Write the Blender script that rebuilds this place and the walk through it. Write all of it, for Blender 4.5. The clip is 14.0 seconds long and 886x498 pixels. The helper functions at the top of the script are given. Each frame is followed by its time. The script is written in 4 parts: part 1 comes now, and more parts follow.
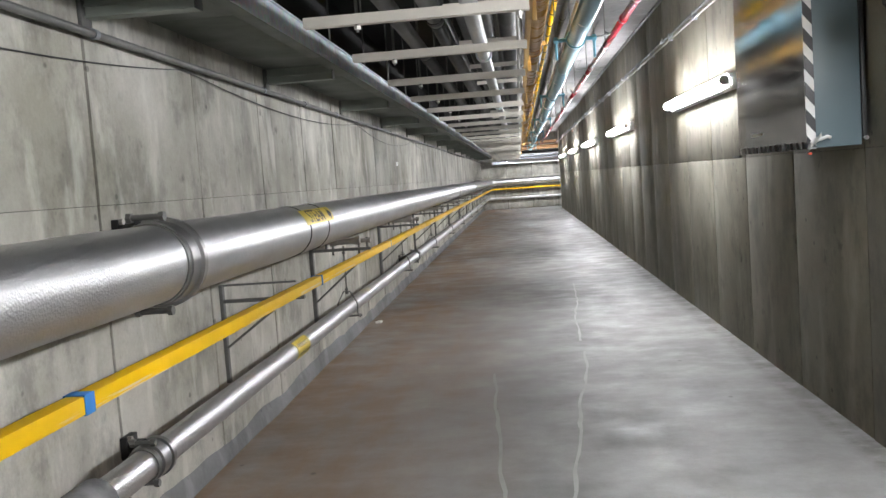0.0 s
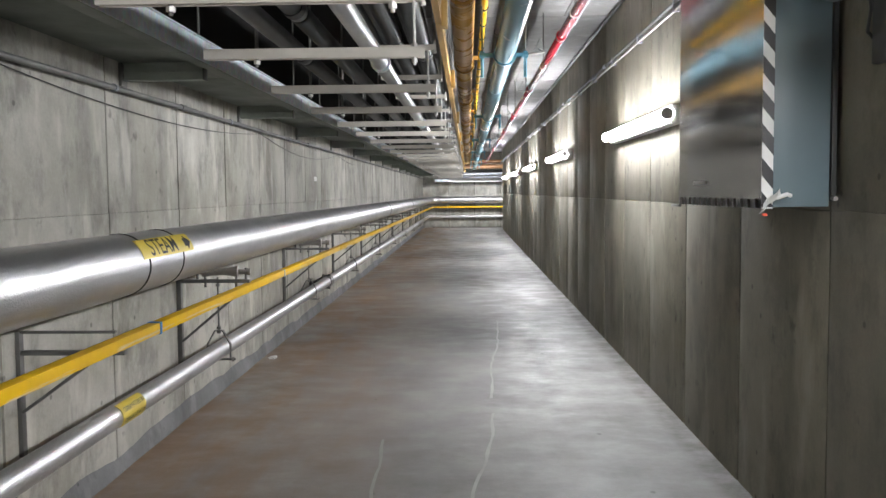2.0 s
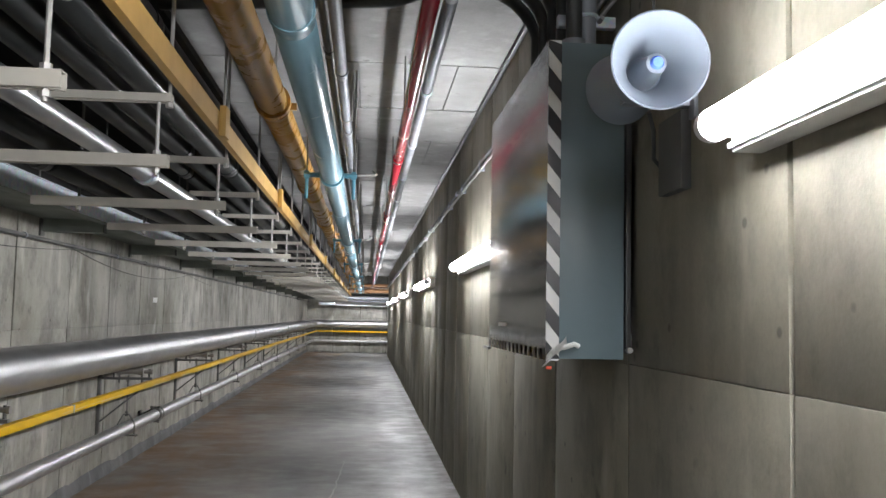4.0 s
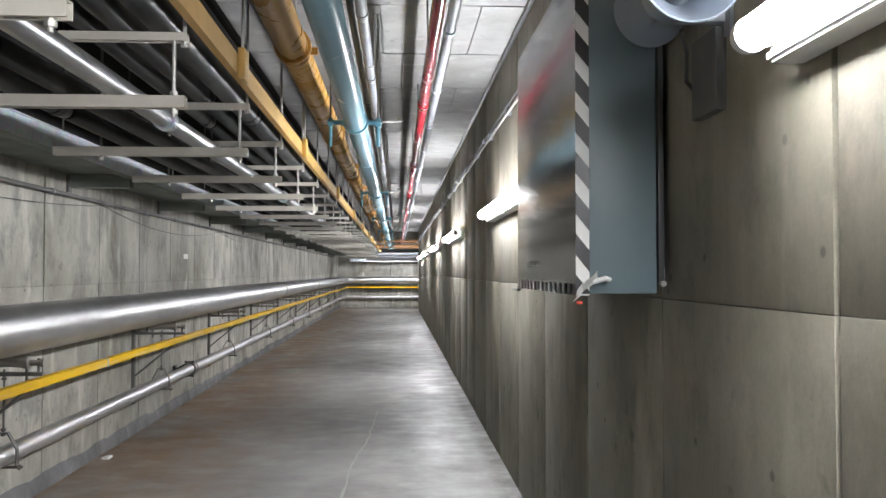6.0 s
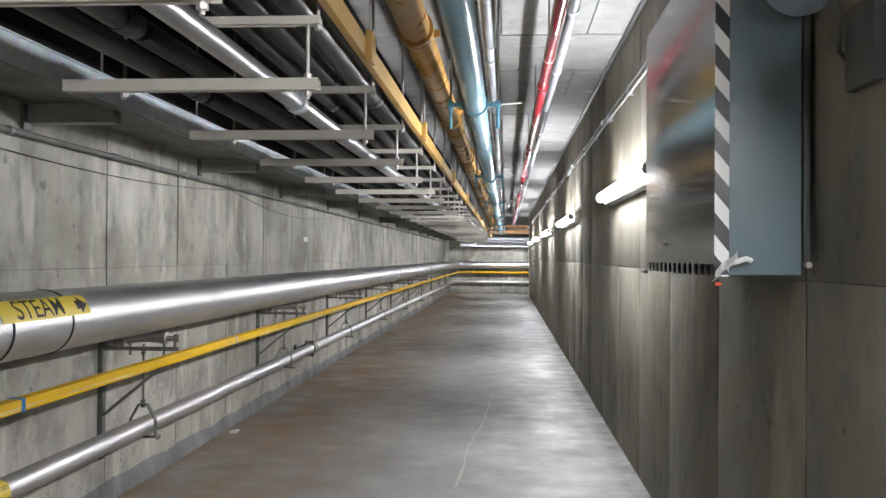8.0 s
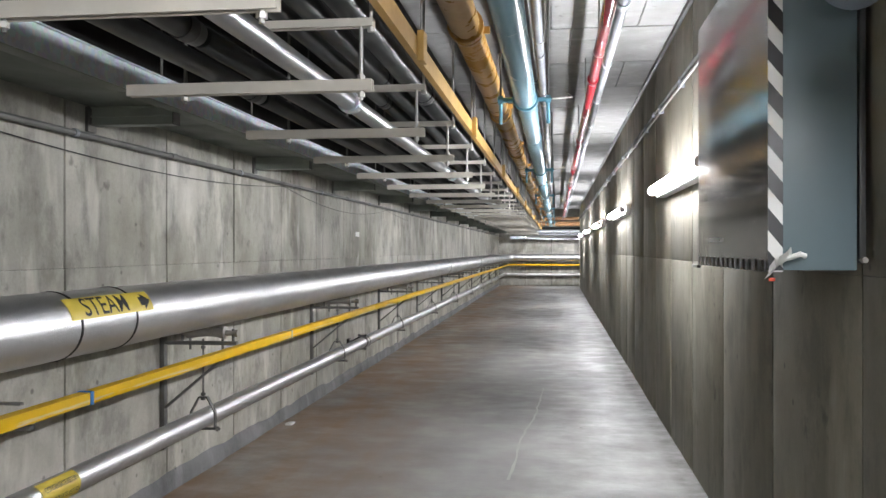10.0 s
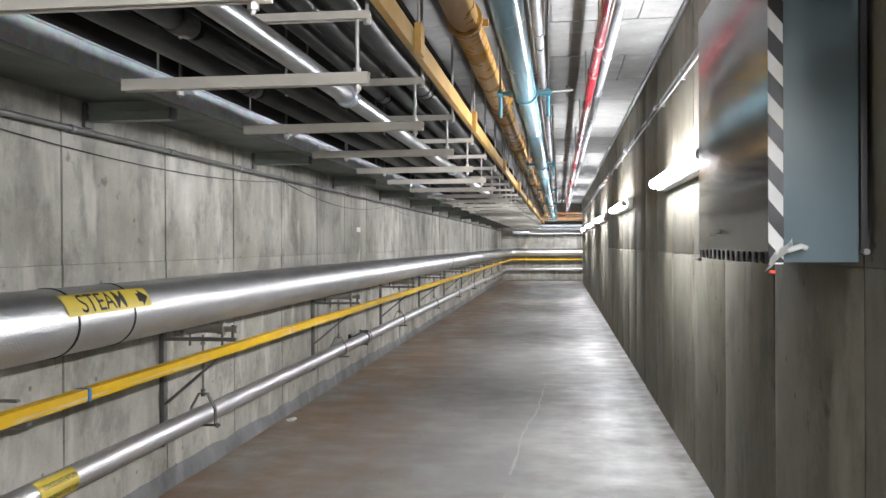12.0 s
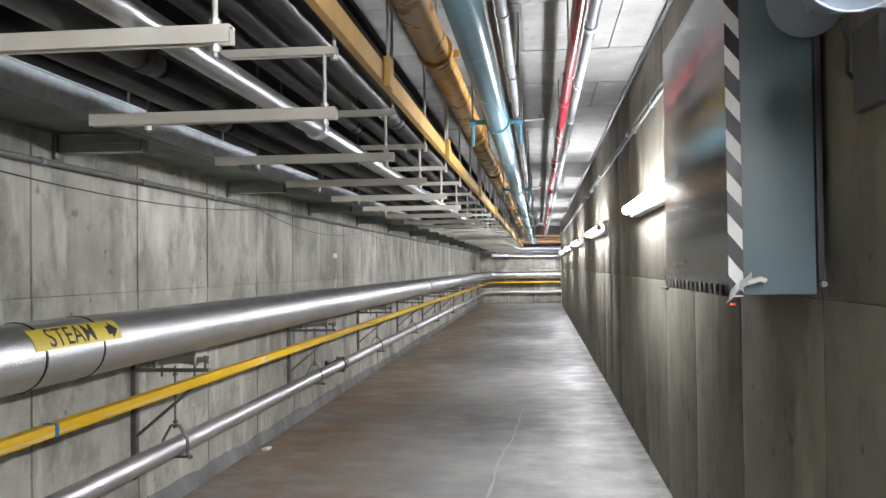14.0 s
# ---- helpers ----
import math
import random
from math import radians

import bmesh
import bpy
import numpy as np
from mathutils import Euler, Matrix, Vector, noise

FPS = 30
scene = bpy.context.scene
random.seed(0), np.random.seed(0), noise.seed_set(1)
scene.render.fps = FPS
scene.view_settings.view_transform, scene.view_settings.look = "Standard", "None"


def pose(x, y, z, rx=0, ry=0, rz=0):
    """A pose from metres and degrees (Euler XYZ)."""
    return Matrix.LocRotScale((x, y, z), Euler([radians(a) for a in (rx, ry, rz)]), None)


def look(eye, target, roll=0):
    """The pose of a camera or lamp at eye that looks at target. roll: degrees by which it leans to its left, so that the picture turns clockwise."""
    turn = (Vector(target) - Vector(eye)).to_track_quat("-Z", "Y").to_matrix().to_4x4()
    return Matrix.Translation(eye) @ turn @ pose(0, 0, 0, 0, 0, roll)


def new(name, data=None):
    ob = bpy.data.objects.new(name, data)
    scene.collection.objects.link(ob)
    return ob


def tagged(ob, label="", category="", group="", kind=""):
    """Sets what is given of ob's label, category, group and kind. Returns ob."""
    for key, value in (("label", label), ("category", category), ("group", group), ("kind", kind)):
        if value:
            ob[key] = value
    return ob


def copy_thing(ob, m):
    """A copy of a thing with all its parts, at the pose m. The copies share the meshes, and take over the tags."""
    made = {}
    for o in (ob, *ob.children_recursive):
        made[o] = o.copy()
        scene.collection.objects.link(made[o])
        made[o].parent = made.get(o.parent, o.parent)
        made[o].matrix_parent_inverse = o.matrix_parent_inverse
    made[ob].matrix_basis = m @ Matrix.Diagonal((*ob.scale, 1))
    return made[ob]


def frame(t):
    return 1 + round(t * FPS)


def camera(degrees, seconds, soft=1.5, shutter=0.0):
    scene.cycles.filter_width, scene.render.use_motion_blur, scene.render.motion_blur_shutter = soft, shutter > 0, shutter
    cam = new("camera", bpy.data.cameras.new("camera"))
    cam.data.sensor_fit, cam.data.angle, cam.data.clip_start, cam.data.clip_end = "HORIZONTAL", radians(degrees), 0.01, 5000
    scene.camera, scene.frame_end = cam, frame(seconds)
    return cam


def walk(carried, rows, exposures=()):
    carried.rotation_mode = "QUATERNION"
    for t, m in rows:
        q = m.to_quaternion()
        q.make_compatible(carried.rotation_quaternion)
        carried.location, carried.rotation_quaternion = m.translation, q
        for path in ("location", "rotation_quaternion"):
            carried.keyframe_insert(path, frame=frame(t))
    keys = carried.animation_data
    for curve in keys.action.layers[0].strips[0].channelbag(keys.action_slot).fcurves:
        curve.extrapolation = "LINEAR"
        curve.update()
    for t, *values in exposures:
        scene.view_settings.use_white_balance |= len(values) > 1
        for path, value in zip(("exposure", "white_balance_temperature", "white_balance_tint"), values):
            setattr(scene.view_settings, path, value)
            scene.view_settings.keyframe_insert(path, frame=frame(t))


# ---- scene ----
cam = camera(53.9, 14.0)
PATH = [
    (0, (-0.516, 0.355, 1.386), (-0.701, 2.34, 1.231), -4.1),
    (0.5, (-0.476, 0.619, 1.408), (-0.718, 2.597, 1.234), -3.5),
    (1, (-0.44, 0.868, 1.4), (-0.675, 2.845, 1.217), -2.2),
    (1.5, (-0.407, 1.128, 1.472), (-0.549, 3.115, 1.293), -1.5),
    (2, (-0.262, 1.305, 1.482), (-0.32, 3.3, 1.352), -0.5),
    (2.5, (-0.031, 1.523, 1.517), (-0.014, 3.522, 1.456), 0.5),
    (3, (0.125, 1.708, 1.53), (0.289, 3.7, 1.593), 1.4),
    (3.2, (0.180, 1.794, 1.552), (0.355, 3.782, 1.690), 1.6),
    (4.25, (0.262, 1.868, 1.535), (0.432, 3.856, 1.690), 1.0),
    (5.3, (0.312, 1.919, 1.507), (0.472, 3.907, 1.655), 0.4),
    (5.5, (0.288, 1.92, 1.491), (0.442, 3.911, 1.596), 0.3),
    (6, (0.274, 1.938, 1.482), (0.379, 3.935, 1.535), -0.0),
    (6.5, (0.266, 1.962, 1.479), (0.323, 3.96, 1.514), -0.2),
    (7, (0.258, 1.981, 1.48), (0.27, 3.981, 1.513), -0.2),
    (7.5, (0.223, 1.96, 1.473), (0.149, 3.958, 1.499), -0.0),
    (8, (0.206, 1.95, 1.462), (0.062, 3.945, 1.481), 0.4),
    (8.5, (0.197, 1.917, 1.47), (0.017, 3.909, 1.478), 0.4),
    (9, (0.199, 1.902, 1.479), (-0.013, 3.89, 1.486), 0.3),
    (11.5, (0.204, 1.921, 1.471), (-0.075, 3.901, 1.463), -0.3),
    (12, (0.215, 1.931, 1.472), (-0.049, 3.913, 1.463), -0.3),
    (12.5, (0.217, 1.925, 1.477), (-0.036, 3.909, 1.466), -0.5),
    (13, (0.222, 1.928, 1.482), (-0.025, 3.913, 1.473), -0.6),
    (13.5, (0.24, 1.933, 1.497), (0.005, 3.919, 1.498), -0.6),
    (14, (0.262, 1.915, 1.508), (0.043, 3.903, 1.55), -0.7),
]
EXPOSURES = [(0.0, 0.1), (0.5, 0.1), (1.5, 0.1), (2.5, -0.15), (3.0, -0.42), (3.2, -0.47), (5.3, -0.42), (5.5, -0.34), (6.0, -0.16), (6.5, -0.08), (8.0, -0.06), (9.0, -0.04), (12.5, 0.12), (14.0, 0.0)]
walk(cam, [(t, look(eye, target, roll)) for t, eye, target, roll in PATH], EXPOSURES)

# ---------------------------------------------------------------- world
world = bpy.data.worlds.new("world")
scene.world = world
world.use_nodes = True
world.node_tree.nodes["Background"].inputs[0].default_value = (0.02, 0.02, 0.022, 1)
world.node_tree.nodes["Background"].inputs[1].default_value = 0.05
TUBE_GLOW = 136.0

# ---------------------------------------------------------------- plan
XL, XR, Y0, Y1, ZC = -2.145, 1.10, -5.5, 38.0, 3.15
SOFFIT = 2.20
YP, XP = 35.6, 5.2
STEAM = (-1.86, 1.16, 0.142)
COND = (-1.88, 0.475, 0.054)
RAIL = (-1.68, 0.845, 0.05)
LAMP_FAR = [-2.10, 3.69, 9.31, 15.10, 20.75, 26.4, 32.1]
BRACKET_Y = [0.46] + [6.86 + 3.2 * k for k in range(10)]
TRAPEZE_Y = [2.45, 3.85] + [2.45 + 1.22 * k for k in range(2, 28)]


# ---------------------------------------------------------------- materials
class Nodes:
    def __init__(self, name):
        self.m = bpy.data.materials.new(name)
        self.m.use_nodes = True
        self.t = self.m.node_tree
        self.b = self.t.nodes["Principled BSDF"]
        self.geo = self.t.nodes.new("ShaderNodeNewGeometry")

    def add(self, kind, **kw):
        n = self.t.nodes.new(kind)
        for k, v in kw.items():
            n.inputs[k.replace("_", " ")].default_value = v
        return n

    def link(self, a, b):
        self.t.links.new(a, b)

    def scaled(self, s):
        n = self.t.nodes.new("ShaderNodeVectorMath")
        n.operation = "MULTIPLY"
        self.link(self.geo.outputs["Position"], n.inputs[0])
        n.inputs[1].default_value = s
        return n.outputs[0]

    def noise(self, s, scale=1.0, detail=5.0, rough=0.6):
        n = self.add("ShaderNodeTexNoise", Scale=scale, Detail=detail, Roughness=rough)
        self.link(self.scaled(s), n.inputs["Vector"])
        return n.outputs["Fac"]

    def ramp(self, fac, stops):
        n = self.t.nodes.new("ShaderNodeValToRGB")
        e = n.color_ramp.elements
        while len(e) < len(stops):
            e.new(0.5)
        for el, (p, c) in zip(e, stops):
            el.position = p
            el.color = (c, c, c, 1) if isinstance(c, float) else (*c, 1)
        self.link(fac, n.inputs[0])
        return n.outputs[0]

    def mix(self, fac, a, b, mode="MIX"):
        n = self.t.nodes.new("ShaderNodeMix")
        n.data_type, n.blend_type = "RGBA", mode
        for sock, v in ((n.inputs[0], fac), (n.inputs[6], a), (n.inputs[7], b)):
            if hasattr(v, "is_output"):
                self.link(v, sock)
            elif isinstance(v, (int, float)):
                sock.default_value = v
            else:
                sock.default_value = (*v, 1)
        return n.outputs[2]

    def math(self, op, a, b):
        n = self.t.nodes.new("ShaderNodeMath")
        n.operation = op
        for sock, v in zip(n.inputs, (a, b)):
            if hasattr(v, "is_output"):
                self.link(v, sock)
            else:
                sock.default_value = v
        return n.outputs[0]

    def bump(self, height, strength=0.3, distance=0.01):
        n = self.add("ShaderNodeBump", Strength=strength, Distance=distance)
        self.link(height, n.inputs["Height"])
        self.link(n.outputs[0], self.b.inputs["Normal"])

    def done(self, colour=None, rough=None, metal=0.0):
        for key, v in (("Base Color", colour), ("Roughness", rough)):
            if v is None:
                continue
            if hasattr(v, "is_output"):
                self.link(v, self.b.inputs[key])
            elif isinstance(v, (int, float)):
                self.b.inputs[key].default_value = v
            else:
                self.b.inputs[key].default_value = (*v, 1)
        self.b.inputs["Metallic"].default_value = metal
        return self.m


def concrete(name, low, high, streak=0.5, rough=0.8, pits=True):
    n = Nodes(name)
    blotch = n.noise((0.8, 0.8, 0.8), 1.3, 6, 0.62)
    run = n.noise((2.6, 2.6, 0.45), 1.0, 7, 0.6)
    smear = n.noise((1, 1, 0.7), 3.6, 6, 0.7)
    grain = n.noise((1, 1, 1), 60, 3, 0.7)
    c = n.mix(n.ramp(blotch, [(0.32, 0.0), (0.7, 1.0)]), low, high)
    c = n.mix(streak, c, n.ramp(run, [(0.32, 0.5), (0.5, 0.95), (0.7, 1.0)]), "MULTIPLY")
    c = n.mix(streak, c, n.ramp(smear, [(0.36, 0.42), (0.5, 0.93), (0.72, 1.0)]), "MULTIPLY")
    c = n.mix(0.35, c, n.ramp(grain, [(0.3, 0.7), (0.7, 1.0)]), "MULTIPLY")
    # pale lime bloom in upright smears, and dark damp spots
    bloom = n.noise((1.9, 1.9, 0.6), 2.2, 5, 0.55)
    c = n.mix(n.ramp(bloom, [(0.56, 0.0), (0.70, 0.5)]), c, [v * 1.18 for v in high])
    spot = n.noise((1, 1, 1), 7.0, 4, 0.5)
    c = n.mix(0.8, c, n.ramp(spot, [(0.25, 0.45), (0.33, 1.0)]), "MULTIPLY")
    rnd = n.t.nodes.new("ShaderNodeObjectInfo").outputs["Random"]
    c = n.mix(0.8, c, n.ramp(rnd, [(0.0, 0.92), (1.0, 1.0)]), "MULTIPLY")
    if pits:
        v = n.add("ShaderNodeTexVoronoi", Scale=5.5)
        n.link(n.scaled((1, 1, 1)), v.inputs["Vector"])
        c = n.mix(0.7, c, n.ramp(v.outputs["Distance"], [(0.05, 0.3), (0.085, 1.0)]), "MULTIPLY")
    n.bump(n.math("ADD", n.math("MULTIPLY", grain, 0.4), blotch), 0.25, 0.008)
    return n.done(c, n.ramp(blotch, [(0.3, rough - 0.1), (0.7, rough + 0.1)]))


def floor_material():
    n = Nodes("trowelled_concrete_floor")
    big = n.noise((1, 0.5, 1), 1.1, 6, 0.6)
    mid = n.noise((1, 1, 1), 5, 6, 0.65)
    fine = n.noise((1, 1, 1), 90, 3, 0.6)
    c = n.mix(n.ramp(big, [(0.3, 0.0), (0.7, 1.0)]), (0.19, 0.187, 0.181), (0.345, 0.34, 0.33))
    c = n.mix(0.5, c, n.ramp(mid, [(0.3, 0.62), (0.65, 1.0)]), "MULTIPLY")
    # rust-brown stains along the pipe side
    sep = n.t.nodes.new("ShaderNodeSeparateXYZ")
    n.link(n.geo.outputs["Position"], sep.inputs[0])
    side = n.ramp(n.math("ADD", n.math("MULTIPLY", sep.outputs[0], -0.4), 0.2), [(0.40, 0.0), (0.86, 1.0)])
    stain = n.ramp(n.noise((1.6, 0.45, 1), 1.2, 6, 0.65), [(0.30, 0.0), (0.58, 1.0)])
    c = n.mix(n.math("MULTIPLY", n.math("MULTIPLY", stain, side), 0.85), c, (0.245, 0.155, 0.092))
    c = n.mix(0.3, c, n.ramp(fine, [(0.3, 0.75), (0.7, 1.0)]), "MULTIPLY")
    n.b.inputs["Specular IOR Level"].default_value = 0.26
    # trowel sweeps lie across the tunnel
    patch = n.noise((1.0, 1.5, 1), 2.2, 7, 0.62)
    wave = n.noise((1.0, 1.35, 1), 2.4, 4, 0.5)
    chips = n.add("ShaderNodeTexVoronoi", Scale=2.1)
    n.link(n.scaled((1, 0.8, 1)), chips.inputs["Vector"])
    c = n.mix(0.75, c, n.ramp(chips.outputs["Distance"], [(0.018, 0.35), (0.04, 1.0)]), "MULTIPLY")
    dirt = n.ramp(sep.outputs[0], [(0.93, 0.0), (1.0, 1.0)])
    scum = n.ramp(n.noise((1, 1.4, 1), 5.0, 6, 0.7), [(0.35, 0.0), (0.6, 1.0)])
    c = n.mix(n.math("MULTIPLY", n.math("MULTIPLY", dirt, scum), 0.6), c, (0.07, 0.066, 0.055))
    n.bump(n.math("ADD", n.math("ADD", n.math("MULTIPLY", fine, 0.04), n.math("MULTIPLY", mid, 0.22)), n.math("MULTIPLY", wave, 0.8)), 0.35, 0.016)
    return n.done(c, n.ramp(patch, [(0.36, 0.34), (0.64, 0.68)]))


def metal(name, colour, rough, grain=120.0, relief=0.1, wear=0.75, stretch=(1, 1, 1), metallic=1.0, distance=0.002):
    n = Nodes(name)
    g = n.noise(stretch, grain, 3, 0.6)
    w = n.noise((1, 1, 1), 4.0, 5, 0.6)
    c = n.mix(1.0, colour, n.ramp(w, [(0.3, wear), (0.65, 1.0)]), "MULTIPLY")
    n.bump(g, relief, distance)
    return n.done(c, n.ramp(w, [(0.3, rough + 0.08), (0.7, rough)]), metallic)


def stucco(name, colour, rough, scale):
    """Pebble-embossed aluminium jacket, dulled in patches."""
    n = Nodes(name)
    v = n.add("ShaderNodeTexVoronoi", Scale=scale)
    v.feature = "SMOOTH_F1"
    n.link(n.scaled((1, 0.8, 1)), v.inputs["Vector"])
    g = n.noise((1, 1, 1), scale * 0.8, 3, 0.6)
    w = n.noise((1, 0.5, 1), 3.0, 6, 0.65)
    c = n.mix(1.0, colour, n.ramp(w, [(0.3, 0.78), (0.65, 1.0)]), "MULTIPLY")
    n.bump(n.math("ADD", v.outputs["Distance"], n.math("MULTIPLY", g, 0.6)), 0.34, 0.0045)
    return n.done(c, n.ramp(w, [(0.3, rough + 0.10), (0.7, rough)]), 1.0)


def paint(name, colour, rough=0.4, wear=0.8, relief=0.05):
    return metal(name, colour, rough, 70.0, relief, wear, metallic=0.0)


def galvanised():
    """Zinc coat with spangles and dull runs."""
    n = Nodes("galvanised_steel")
    v = n.add("ShaderNodeTexVoronoi", Scale=38.0)
    n.link(n.scaled((1, 1, 1)), v.inputs["Vector"])
    w = n.noise((1, 0.5, 1), 5.0, 6, 0.7)
    c = n.mix(0.35, (0.62, 0.68, 0.73), v.outputs["Color"], "SOFT_LIGHT")
    c = n.mix(0.9, c, n.ramp(w, [(0.3, 0.6), (0.62, 1.0)]), "MULTIPLY")
    n.bump(w, 0.1, 0.002)
    return n.done(c, n.ramp(w, [(0.3, 0.6), (0.7, 0.4)]), 0.25)


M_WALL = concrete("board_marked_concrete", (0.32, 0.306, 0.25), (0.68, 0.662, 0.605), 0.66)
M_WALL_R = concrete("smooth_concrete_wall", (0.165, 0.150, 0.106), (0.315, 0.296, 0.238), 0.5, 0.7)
M_CEIL = concrete("pale_ceiling_slab", (0.23, 0.228, 0.222), (0.34, 0.336, 0.328), 0.25, 0.85, False)
M_KERB = concrete("rough_kerb", (0.14, 0.14, 0.142), (0.30, 0.30, 0.305), 0.5, 0.9)
# near-black colour stands in for the deep shade above the racks
M_SHADE_BLACK = concrete("painted_deep_shade", (0.010, 0.010, 0.010), (0.022, 0.022, 0.02), 0.3, 0.9, False)
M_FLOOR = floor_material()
M_JOINT = paint("dark_joint", (0.012, 0.012, 0.012), 0.9)
M_STEAM = stucco("stucco_aluminium", (0.70, 0.70, 0.71), 0.34, 150.0)
M_COND = stucco("hammered_aluminium", (0.76, 0.76, 0.77), 0.36, 150.0)
M_BAND = metal("jacket_band", (0.5, 0.5, 0.5), 0.35)
M_GALV = galvanised()
# steel colour darkened for the shade under the ledge
M_SOFFIT = metal("dull_shaded_steel", (0.15, 0.165, 0.142), 0.55, 12, 0.05, 0.7, metallic=0.3)
M_JOIST = metal("grey_green_joist_steel", (0.33, 0.36, 0.32), 0.55, 20, 0.05, 0.7, metallic=0.2)
M_STRUT = paint("cream_strut", (0.62, 0.59, 0.52), 0.5, 0.82)
M_ROD = metal("zinc_rod", (0.60, 0.59, 0.56), 0.45, metallic=0.6)
M_DARK = paint("dark_pipe_lagging", (0.019, 0.022, 0.0215), 0.38, 0.5)
M_DARK.node_tree.nodes["Principled BSDF"].inputs["Specular IOR Level"].default_value = 0.3
M_DARKBAND = paint("black_band", (0.015, 0.015, 0.015), 0.5)
M_TRAYPIPE = metal("grey_jacket", (0.42, 0.43, 0.44), 0.3, 60, 0.1, 0.8)
M_YELLOW = paint("yellow_enamel", (0.84, 0.49, 0.0), 0.5, 0.85)
M_YELLOW.node_tree.nodes["Principled BSDF"].inputs["Specular IOR Level"].default_value = 0.2


def scraped_yellow():
    """Yellow enamel scraped pale in a broken line near the rail's lower edge."""
    n = Nodes("scraped_yellow_enamel")
    w = n.noise((1, 1, 1), 4.0, 5, 0.6)
    c = n.mix(1.0, (0.84, 0.50, 0.0), n.ramp(w, [(0.3, 0.84), (0.65, 1.0)]), "MULTIPLY")
    scrape = n.ramp(n.noise((1, 1.6, 55), 1.0, 6, 0.62), [(0.53, 0.0), (0.58, 1.0)])
    sep = n.t.nodes.new("ShaderNodeSeparateXYZ")
    n.link(n.geo.outputs["Position"], sep.inputs[0])
    low = n.ramp(sep.outputs[2], [(0.846, 1.0), (0.862, 0.75), (0.869, 0.0)])
    c = n.mix(n.math("MULTIPLY", scrape, low), c, (0.72, 0.60, 0.40))
    n.b.inputs["Specular IOR Level"].default_value = 0.25
    n.bump(n.noise((1, 1, 1), 70, 3, 0.6), 0.06, 0.002)
    return n.done(c, 0.45)


M_RAIL = scraped_yellow()
M_LABEL = paint("yellow_label", (0.80, 0.62, 0.09), 0.4, 0.92)
M_BLACK = paint("black_print", (0.012, 0.012, 0.012), 0.5)
M_BLUETAPE = paint("blue_tape", (0.03, 0.20, 0.55), 0.5)
M_BRACKET = metal("weathered_bracket_steel", (0.20, 0.20, 0.19), 0.5, 40, 0.1, 0.6, metallic=0.5)
M_CAST = metal("cast_roller", (0.42, 0.40, 0.37), 0.45, 60, 0.15, 0.7, metallic=0.7)
M_ORANGE = paint("ochre_pipe_paint", (0.60, 0.34, 0.09), 0.24, 0.85, 0.01)
M_ORANGE_OLD = paint("dull_ochre_paint", (0.24, 0.12, 0.045), 0.5, 0.7)
M_TAN = paint("ochre_rail_paint", (0.62, 0.38, 0.11), 0.45, 0.8)
M_BLUE = paint("pale_blue_pipe_paint", (0.20, 0.36, 0.43), 0.2, 0.9, 0.008)
M_BLUECLAMP = paint("blue_clamp_paint", (0.14, 0.36, 0.46), 0.4, 0.8)
M_RED = paint("red_pipe_paint", (0.30, 0.016, 0.028), 0.18, 0.9, 0.008)
M_GREY = metal("grey_conduit", (0.30, 0.32, 0.345), 0.5, metallic=0.35)
M_STAINLESS = metal("brushed_stainless", (0.60, 0.59, 0.575), 0.07, 160, 0.006, 0.97, (1, 0.015, 1), distance=0.0003)
M_CABINET = paint("blue_grey_cabinet_paint", (0.135, 0.185, 0.205), 0.38, 0.95, 0.02)
M_WHITE = paint("white_paint", (0.78, 0.78, 0.76), 0.4, 0.95)
M_STRIPE_B = paint("black_stripe", (0.02, 0.02, 0.022), 0.35)
M_HORN = paint("horn_grey_enamel", (0.22, 0.255, 0.30), 0.4, 0.9)
M_BOX = paint("box_grey_paint", (0.10, 0.10, 0.098), 0.6, 0.85)
M_HORNTIP = paint("blue_plastic_plug", (0.10, 0.2, 0.75), 0.25)
M_REDMARK = paint("red_print", (0.75, 0.09, 0.04), 0.5)
M_CONDUIT = paint("black_conduit", (0.05, 0.052, 0.05), 0.4)
M_MARK = paint("pale_scratch", (0.35, 0.343, 0.33), 0.5)

tube_glass = bpy.data.materials.new("lit_fluorescent_tube")
tube_glass.use_nodes = True
_b = tube_glass.node_tree.nodes["Principled BSDF"]
_b.inputs["Base Color"].default_value = (0.9, 0.9, 0.9, 1)
_b.inputs["Emission Color"].default_value = (0.97, 0.98, 1.025, 1)
_b.inputs["Emission Strength"].default_value = TUBE_GLOW


# ---------------------------------------------------------------- mesh helpers
def thing(name, at, label, category, group="", kind=""):
    ob = new(name)
    ob.empty_display_size = 0.1
    ob.location = at
    return tagged(ob, label, category, group, kind)


def mesh_of(name, bm, material, smooth=True):
    me = bpy.data.meshes.new(name)
    bmesh.ops.recalc_face_normals(bm, faces=bm.faces)
    bm.to_mesh(me)
    bm.free()
    me.materials.append(material)
    if smooth:
        me.polygons.foreach_set("use_smooth", [True] * len(me.polygons))
        me.set_sharp_from_angle(angle=radians(35))
    return me


def part(name, bm, material, parent, label="", at=(0, 0, 0)):
    ob = new(name, mesh_of(name, bm, material))
    ob.parent = parent
    ob.location = at
    if label:
        ob["label"] = label
    return ob


def piece(name, me, parent, at):
    ob = new(name, me)
    ob.parent = parent
    ob.location = at
    return ob


